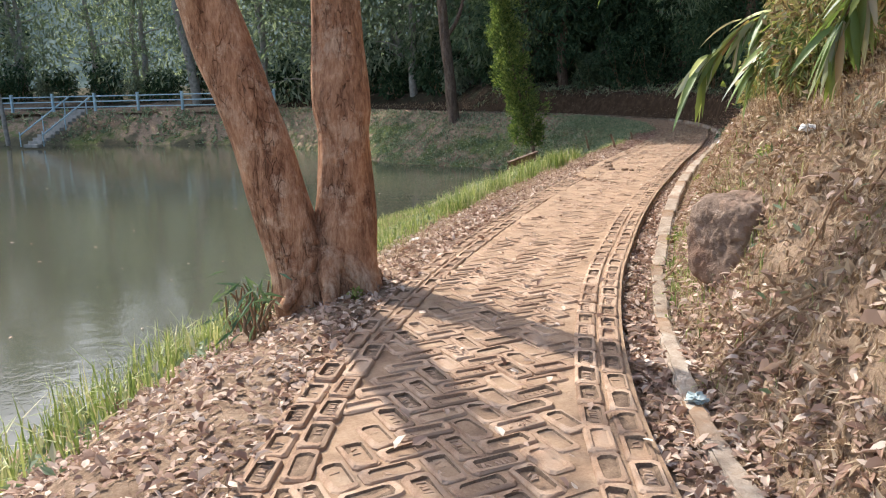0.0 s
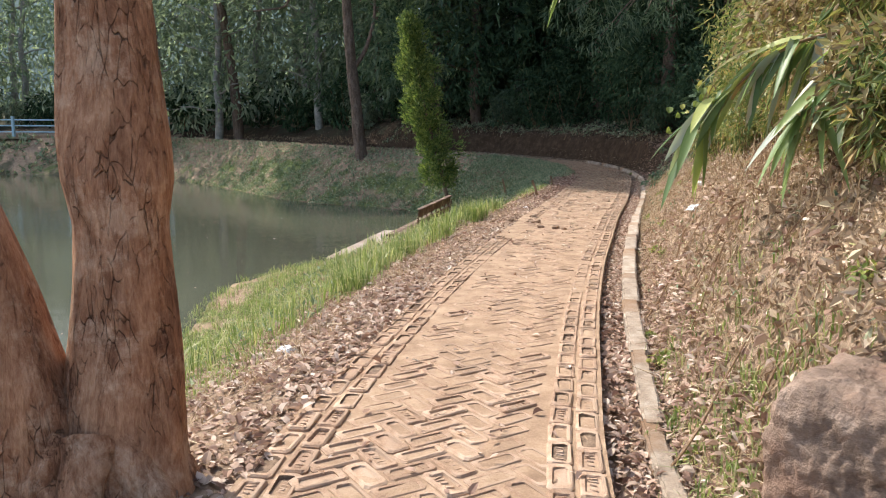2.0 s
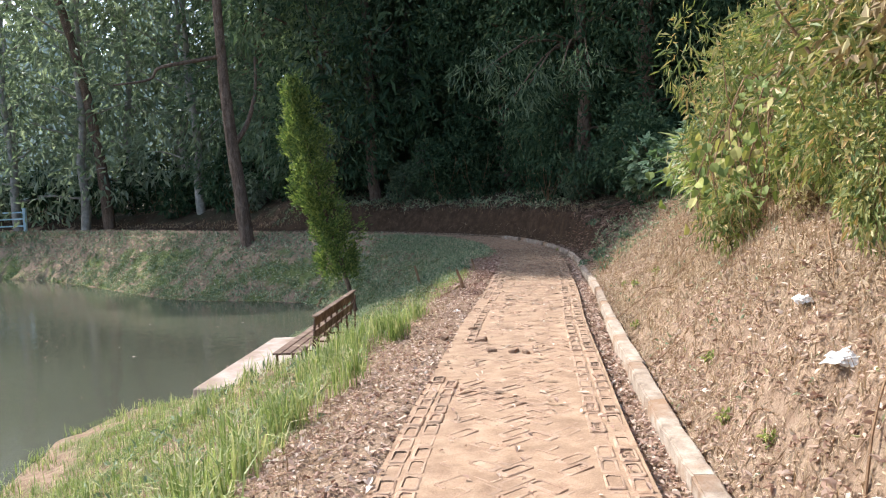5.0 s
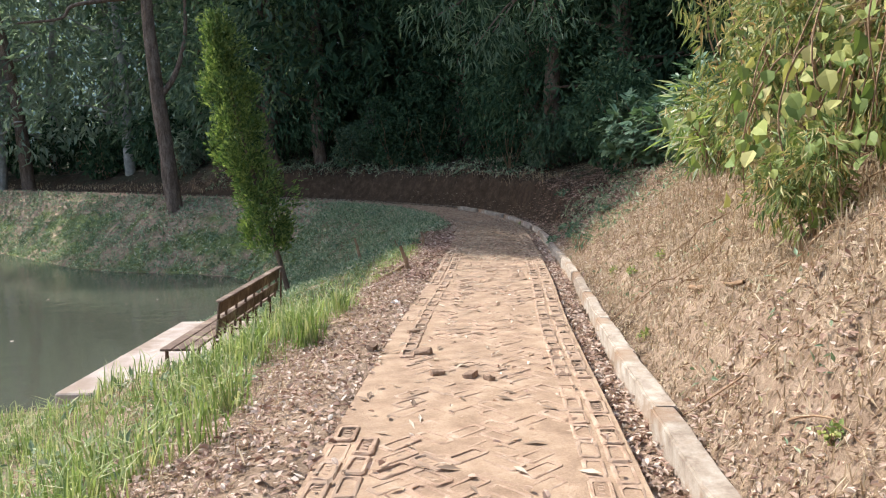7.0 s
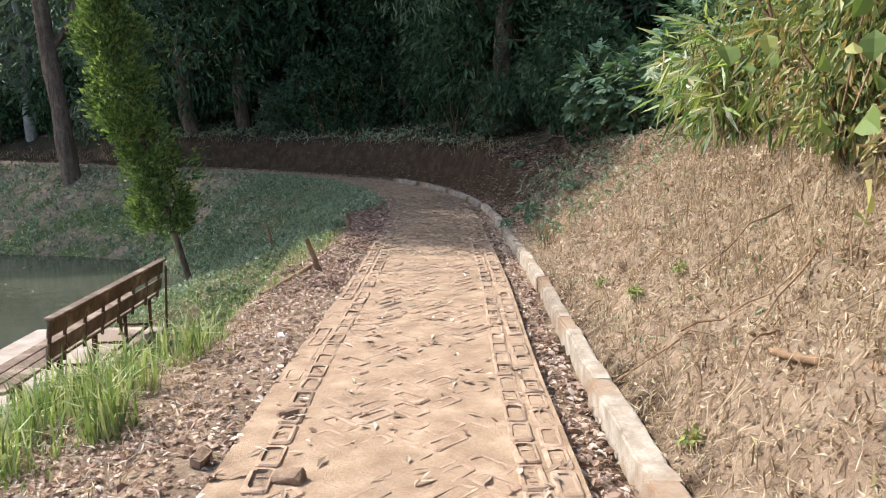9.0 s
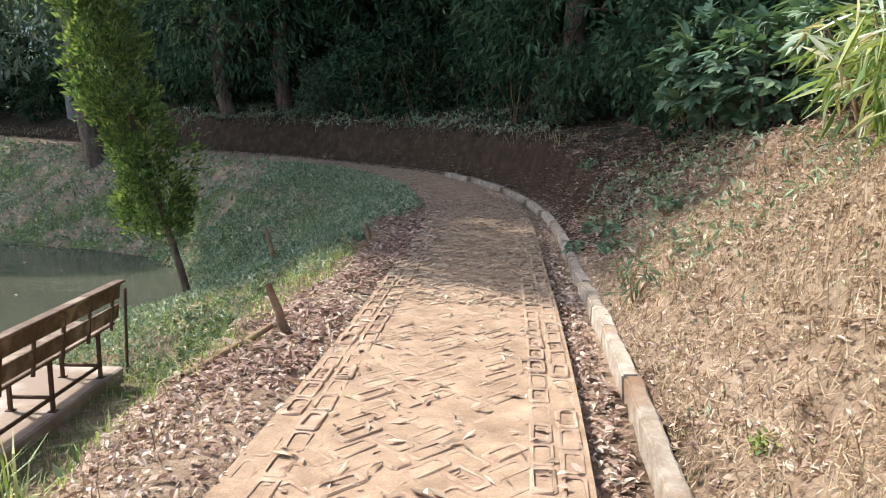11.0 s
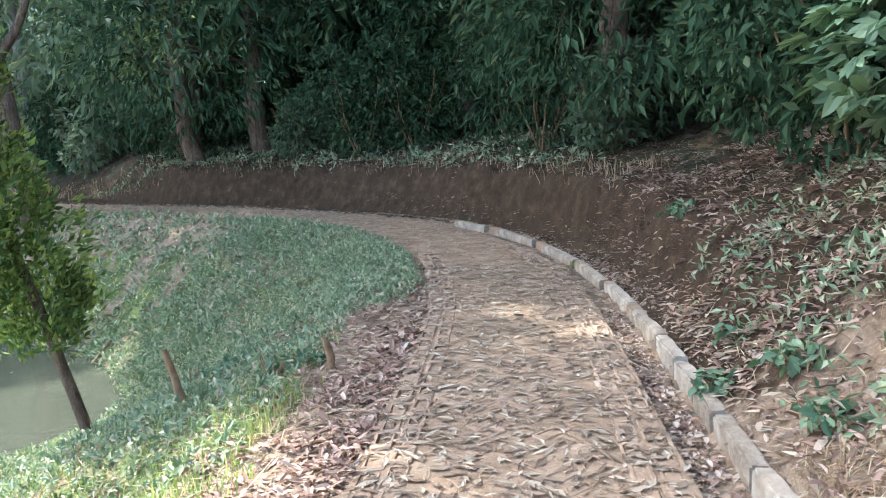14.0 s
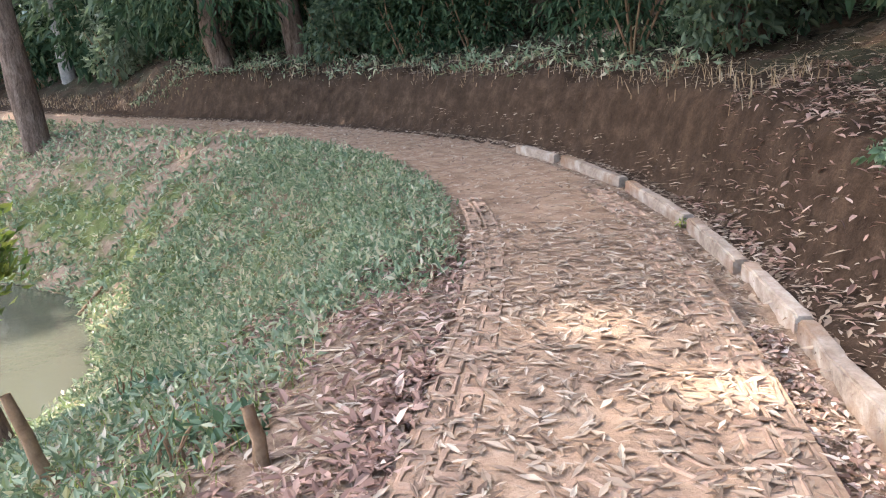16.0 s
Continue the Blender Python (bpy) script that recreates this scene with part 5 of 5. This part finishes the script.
# ---- sticks and scraps ----
for a, b, r, lab in (((3.12, 28.5), (3.75, 29.9), 0.03, "bare branch lying in the water's edge"), ((8.9, 25.5), (9.1, 26.1), 0.015, "thin dry stick in the gutter"), ((3.98, 17.42), (4.54, 17.82), 0.03, "weathered stick lying beside the path"), ((5.16, 12.65), (4.93, 11.85), 0.02, "reddish broken branch lying on the straw bank"), ((4.15, 24.2), (4.75, 25.1), 0.02, "bare grey stick propped among the bank herbs")):
    za, zb = float(ground_z(*a)[0]), float(ground_z(*b)[0])
    st = thing("stick", (a[0], a[1], za), lab, "stick")
    part("wood", mesh_of("wood", *tube(line3((0, 0, 0.04), (b[0] - a[0], b[1] - a[1], zb - za + 0.06), 6, 0.02, 3), np.linspace(r, r * 0.7, 6), 8), M_TWIG, True), None, st)
for (x, y), (lx, ly), h in (((4.68, 17.87), (-0.15, 0.03), 0.34), ((5.1, 22.5), (-0.14, 0.0), 0.46), ((6.1, 21.67), (-0.04, 0.05), 0.24)):
    st = thing("stump", (x, y, float(ground_z(x, y)[0])), "dry broken stub standing in the bank", "stump")
    part("wood", mesh_of("wood", *tube(line3((0, 0, -0.1), (lx, ly, h), 6, 0.02, x), np.linspace(0.036, 0.022, 6), 8, 0.4), M_TWIG, True), None, st)


def scrap(x, y, z, r, seed, label="crumpled white scrap of paper on the bank"):
    bm = bmesh.new()
    bmesh.ops.create_icosphere(bm, subdivisions=3, radius=r)
    for v in bm.verts:
        n = v.co.normalized()
        v.co *= 1 + 0.55 * noise.noise(n * 2.3 + Vector((seed, 0, 0))) + 0.25 * noise.noise(n * 6 + Vector((0, seed, 0)))
        v.co.z *= 0.4
        v.co += Vector(noise.noise_vector(n * 4 + Vector((seed, 1, 0)))) * r * 0.35
    ob = part("paper_scrap", bm, M_PAPER)
    ob.location = (x, y, z)
    return tagged(ob, label, "litter")


for k, (x, y, r) in enumerate(((3.47, 8.61, 0.075), (3.84, 9.28, 0.05), (2.33, 4.66, 0.045), (2.89, 7.97, 0.04))):
    scrap(x, y, float(ground_z(x, y)[0]) + r * 0.35, r, k * 3.1)


for k, (x, y, r) in enumerate(((0.03, 7.63, 0.06), (3.77, 15.5, 0.04))):
    scrap(x, y, float(ground_z(x, y)[0]) + r * 0.35, r, 9 + k * 2.7, "crumpled white scrap of paper on the leafy verge")
teal = scrap(1.22, 3.27, -0.03, 0.042, 5.5, "crumpled pale teal scrap lying in the gutter")
teal.data.materials[0] = M_TEAL


# ---- leaf litter, grass and herbs ----
def scatter(n, s0, s1, d0, d1, power=1.0):
    s, d = rng.uniform(s0, s1, n), d0 + (d1 - d0) * rng.uniform(0, 1, n) ** power
    x, y, _ = world_at(s, d)
    return s, d, x, y


def stuff(name, v, f, material, label, category):
    ob = new(name, mesh_of(name, v, f, material))
    return tagged(ob, label, category, kind="stuff")


def lying(x, y, z, L, slender, curl, lift=0.2, plain=False):
    n = len(x)
    w = rng.uniform(0, 6.283, n)
    way = np.stack((np.cos(w), np.sin(w), rng.normal(0, lift, n)), 1)
    tip = 0.12 if plain else 0.22
    up = unit(np.stack((rng.normal(0, tip, n), rng.normal(0, tip, n), np.ones(n)), 1))
    if plain:
        return leaves(np.stack((x, y, z), 1), way, up, L, L * slender, curl, 0.12, True)
    return curled(np.stack((x, y, z), 1), way, up, L, L * slender, curl * rng.uniform(-0.5, 2.2, n), rng.uniform(-0.1, 0.7, n))


pieces = []
for n, s0, s1, d0, d1, pw, hump in ((6200, 1, 24, 0.74, 0.93, 1, 0.03), (5000, 1, 9, 1.02, 1.3, 1, 0.02), (13000, -1, 9, -0.7, -2.6, 1.2, 0.01), (30000, 8, 19, -0.72, -2.8, 1.15, 0.02), (4500, 8.5, 12.5, 1.1, 2.6, 1.4, 0.01), (3500, 0, 19, -0.7, 0.7, 1, 0.01), (8000, 0, 8.5, 1.2, 3.6, 1.2, 0.01), (4500, 16, 21, 1.1, 3.2, 1, 0.01)):
    s, d, x, y = scatter(n, s0, s1, d0, d1, pw)
    z = np.where(np.abs(d) < HALF, lane(s) + 0.004, ground_z(x, y) + 0.006 + rng.uniform(0, hump, n))
    ok = pond(x, y) < -0.1
    L = rng.uniform(0.024, 0.075, n) * np.where(s > 9, 0.8, 1.0)
    if s0 == 8:
        ok &= rng.uniform(0, 1, n) < np.clip(0.4 + 0.6 * step(-0.25, 0.4, fuzz(x, y, 2.3, 1.0)) * step(-0.75, -1.3, d), 0, 1)
    if abs(d0) < 0.72 and d1 > 0:
        ok &= rng.uniform(0, 1, n) < 0.12
    pieces.append(lying(x[ok], y[ok], z[ok], L[ok], rng.uniform(0.3, 0.7, ok.sum()), 0.3, 0.38))
stuff("leaf_litter", *merge(pieces), M_LITTER, "dry brown curled leaves scattered over the ground", "leaf litter")
pieces = []
for n, s0, s1, d0, d1, pw in ((4200, 19.3, 26, -0.72, 0.72, 1), (5500, 24, 40, -0.72, 0.72, 1), (9000, 19, 32, -0.72, -2.2, 1.5), (7000, 19, 32, 0.74, 1.4, 1), (5000, 18, 23, 1.3, 5.5, 1), (17000, 21, 36, 1.62, 5.5, 1), (750, 11, 19.5, -0.72, 0.72, 1), (6000, 30, 60, -0.9, 5.0, 1), (9000, 20, 40, -1.0, -5.5, 1)):
    s, d, x, y = scatter(n, s0, s1, d0, d1, pw)
    z = np.where(np.abs(d) < HALF, lane(s) + 0.004, ground_z(x, y) + 0.008)
    if s0 == 11:
        keep = rng.uniform(0, 1, n) < (s - 9) / 14
        x, y, z = x[keep], y[keep], z[keep]
    L = rng.uniform(0.04, 0.125, len(x))
    pieces.append(lying(x, y, z, L, rng.uniform(0.16, 0.36, len(x)), 0.06, 0.03, True))
stuff("bamboo_litter", *merge(pieces), M_BAMBOO_LITTER, "long dry bamboo leaves lying in the shade", "leaf litter")
heaps = [scatter(8500, 19.6, 25.5, -0.74, -2.4, 1.5), scatter(15000, 19.2, 26.5, 1.15, 3.8), scatter(2600, 17.4, 19.3, -0.8, -1.8)]
s, d, x, y = (np.concatenate(a) for a in zip(*heaps))
keep = rng.uniform(0, 1, len(x)) < 0.3 + 0.7 * step(-0.3, 0.5, fuzz(x, y, 2.6, 0.7) + fuzz(y, x, 6.1, 0.5))
s, d, x, y = s[keep], d[keep], x[keep], y[keep]
stuff("damp_litter", *lying(x, y, ground_z(x, y) + rng.uniform(0.008, 0.03, len(x)), rng.uniform(0.04, 0.105, len(x)), rng.uniform(0.18, 0.42, len(x)), 0.2, 0.35), M_DAMP, "damp red-brown leaves heaped along the path edge", "leaf litter")


def grassy(n, s0, s1, d0, d1, hmin, hmax, wide, pw=1.0, clump=0, lean=0.5, patchy=False):
    s, d, x, y = scatter(n, s0, s1, d0, d1, pw)
    if clump:
        c = rng.integers(0, clump, n)
        cs, cd, cx, cy = scatter(clump, s0, s1, d0, d1, pw)
        x, y = cx[c] + rng.normal(0, 0.07, n), cy[c] + rng.normal(0, 0.07, n)
    ok = pond(x, y) < 0.12
    a, b = (x - SLAB_AT[0]) * SLAB_U[0] + (y - SLAB_AT[1]) * SLAB_U[1], (x - SLAB_AT[0]) * SLAB_N[0] + (y - SLAB_AT[1]) * SLAB_N[1]
    ok &= ~((a > -0.05) & (a < SLAB_L) & (b > -0.05) & (b < SLAB_W - 0.5))
    if patchy:
        ok &= rng.uniform(0, 1, len(ok)) < 0.04 + 0.96 * step(-0.2, 0.6, fuzz(x, y, 1.9, 1.0) + fuzz(x, y, 5.3, 0.6))
    x, y = x[ok], y[ok]
    m = len(x)
    w = rng.uniform(0, 6.283, m)
    return blades(np.stack((x, y, ground_z(x, y) - 0.01), 1), np.stack((np.cos(w), np.sin(w), np.zeros(m)), 1), rng.uniform(hmin, hmax, m), wide * rng.uniform(0.6, 1.3, m), rng.uniform(0.1, 2 * lean, m))


stuff("grass", *merge([grassy(46000, 6.5, 19.5, -1.5, -6.5, 0.03, 0.13, 0.008, 1, 0, 0.6, True), grassy(7000, 7, 19, -2.3, -6.5, 0.06, 0.24, 0.010, 1, 420, 0.6), grassy(3000, 7.5, 16.5, -1.6, -4.4, 0.12, 0.40, 0.011, 1.0, 150, 0.6), grassy(2300, 9.5, 16.8, -1.4, -2.3, 0.18, 0.48, 0.013, 1.0, 46, 0.55), grassy(700, 4.2, 7.4, 1.06, 1.42, 0.06, 0.17, 0.009, 1.0, 34, 0.6), grassy(700, 15.2, 18.5, -1.3, -2.2, 0.08, 0.22, 0.009, 1.0, 40, 0.6), grassy(420, 2.0, 4.6, -1.8, -2.6, 0.14, 0.38, 0.012, 1, 16), grassy(2600, 0.5, 8.5, -2.6, -4.8, 0.18, 0.6, 0.012, 1, 60), grassy(500, 3, 9, 1.1, 1.6, 0.05, 0.14, 0.007, 1, 40), grassy(7000, 17.5, 24, -1.4, -4.5, 0.04, 0.14, 0.009), grassy(900, 20.2, 22.2, -1.25, -2.4, 0.06, 0.22, 0.009, 1.0, 40, 0.7)]), M_GRASS, "fresh green lakeside grass in tufts", "grass")


def stalks(n, s0, s1, d0, d1, lmin, lmax, thin=1.0):
    """Dead stems lying matted on the bank."""
    s, d, x, y = scatter(n, s0, s1, d0, d1)
    ok = pond(x, y) < -0.1
    x, y = x[ok], y[ok]
    m = len(x)
    w = rng.uniform(0, 6.283, m)
    L = rng.uniform(lmin, lmax, m)
    z0, z1 = ground_z(x, y), ground_z(x + np.cos(w) * L, y + np.sin(w) * L)
    way = np.stack((np.cos(w) * L, np.sin(w) * L, z1 - z0 + rng.uniform(-0.02, 0.08, m)), 1)
    return leaves(np.stack((x, y, z0 + rng.uniform(0.005, 0.04, m)), 1), way, rand_dir(m, 2.0), L, thin * rng.uniform(0.0035, 0.009, m), 0.3, -0.08, True)


stuff("straw", *merge([grassy(30000, 1, 20.5, 1.1, 4.4, 0.03, 0.14, 0.007, 1.1, 0, 0.9), grassy(9000, 6, 19, -1.1, -4.2, 0.03, 0.16, 0.006, 1, 0, 0.9), stalks(75000, 0, 20.5, 1.06, 4.2, 0.03, 0.13, 0.65), stalks(4000, 0, 20, 1.06, 4.6, 0.12, 0.36, 0.6), grassy(11000, 3, 18, 1.7, 4.6, 0.08, 0.30, 0.006, 1, 0, 0.8), grassy(2600, 26, 62, 1.5, 2.3, 0.06, 0.24, 0.011, 1, 0, 0.9), stalks(1500, 19, 23, 1.15, 5.0, 0.06, 0.22), stalks(3500, 23, 45, 1.65, 6.0, 0.06, 0.24), stalks(14000, 5, 20, -1.0, -6.0, 0.05, 0.2), stalks(5000, 20, 33, -1.0, -5.5, 0.06, 0.25)]), M_STRAW, "dry straw-coloured grass matted over the bank", "grass")


s, d, x, y = scatter(68000, 0.0, 20.0, 1.06, 4.2)
tall = 0.02 + 0.11 * step(-0.3, 0.9, fuzz(x, y, 4.1, 0.8) + fuzz(y, x, 9.7, 0.5)) * step(1.05, 1.5, d)
L = rng.uniform(0.025, 0.07, len(x)) * np.where(s > 8.5, 0.62, 1.0)
stuff("withered_mat", *leaves(np.stack((x, y, ground_z(x, y) + tall * rng.uniform(0, 1, len(x))), 1), rand_dir(len(x), 0.2), rand_dir(len(x), 0.6), L, L * rng.uniform(0.25, 0.6, len(x)), 0.3, 0.3, True), M_DEAD, "tangle of withered brown herbs covering the earth bank", "plants")
s, d, x, y = scatter(160, 0.5, 9.5, 1.2, 3.2)
big = rng.uniform(0.06, 0.105, 160)
stuff("large_dry_leaves", *lying(x, y, ground_z(x, y) + 0.02, big, rng.uniform(0.35, 0.6, 160), 0.6, 0.4), M_LITTER, "large curled dry leaves caught on the bank", "leaf litter")
pieces = []
for k in range(90):
    s, d = rng.uniform(1, 17), rng.uniform(1.15, 3.4)
    x, y, w = world_at(s, d)
    w = rng.uniform(0, 6.283)
    ln = rng.uniform(0.2, 0.7)
    q = np.array([(float(x) + math.cos(w) * ln * t, float(y) + math.sin(w) * ln * t) for t in np.linspace(-0.5, 0.5, 6)])
    z = ground_z(q[:, 0], q[:, 1]) + 0.03 + 0.05 * np.sin(np.linspace(0, 3.1, 6)) * rng.uniform(0.2, 1.6)
    pieces.append(tube(np.column_stack((q, z)), np.linspace(0.007, 0.003, 6), 5))
stuff("twigs", *merge(pieces), M_TWIG, "thin dry brown twigs tangled over the bank", "twigs")
n = 340
x, y = rng.uniform(-16, 2.5, n), rng.uniform(1, 36, n)
ok = pond(x, y) > 0.15
stuff("floating_leaves", *lying(x[ok], y[ok], np.full(ok.sum(), WATER + 0.006), rng.uniform(0.03, 0.09, ok.sum()), rng.uniform(0.3, 0.6, ok.sum()), 0.1, 0.02), M_LITTER, "small dry leaves floating on the pond", "leaf litter")


def herbs(n, s0, s1, d0, d1, size, pw=1.0, leaf=5):
    s, d, x, y = scatter(n, s0, s1, d0, d1, pw)
    ok = pond(x, y) < -0.02
    x, y = np.repeat(x[ok], leaf), np.repeat(y[ok], leaf)
    m = len(x)
    x, y = x + rng.normal(0, 0.05, m), y + rng.normal(0, 0.05, m)
    base = np.stack((x, y, ground_z(x, y) + rng.uniform(0.0, 0.09, m)), 1)
    way = rand_dir(m, 0.35)
    L = size * rng.uniform(0.6, 1.4, m)
    return leaves(base, way, rand_dir(m, 1.5), L, L * 0.36, 0.2, 0.15, True)


stuff("ground_cover", *merge([herbs(10500, 21.0, 33, -1.5, -6.5, 0.068), herbs(3000, 24.5, 33, -0.85, -1.8, 0.06), herbs(9000, 30, 62, -1.0, -5.5, 0.11), herbs(700, 3, 18, -1.6, -4.5, 0.09), herbs(260, 2, 20, 1.1, 3.5, 0.05), herbs(420, 18.5, 23.5, 1.35, 2.8, 0.075), herbs(1000, 28, 42, 1.6, 4.5, 0.11), herbs(1600, 60, 100, -1.2, -5, 0.3)]), M_HERB, "low green herbs covering the pond bank", "plants")
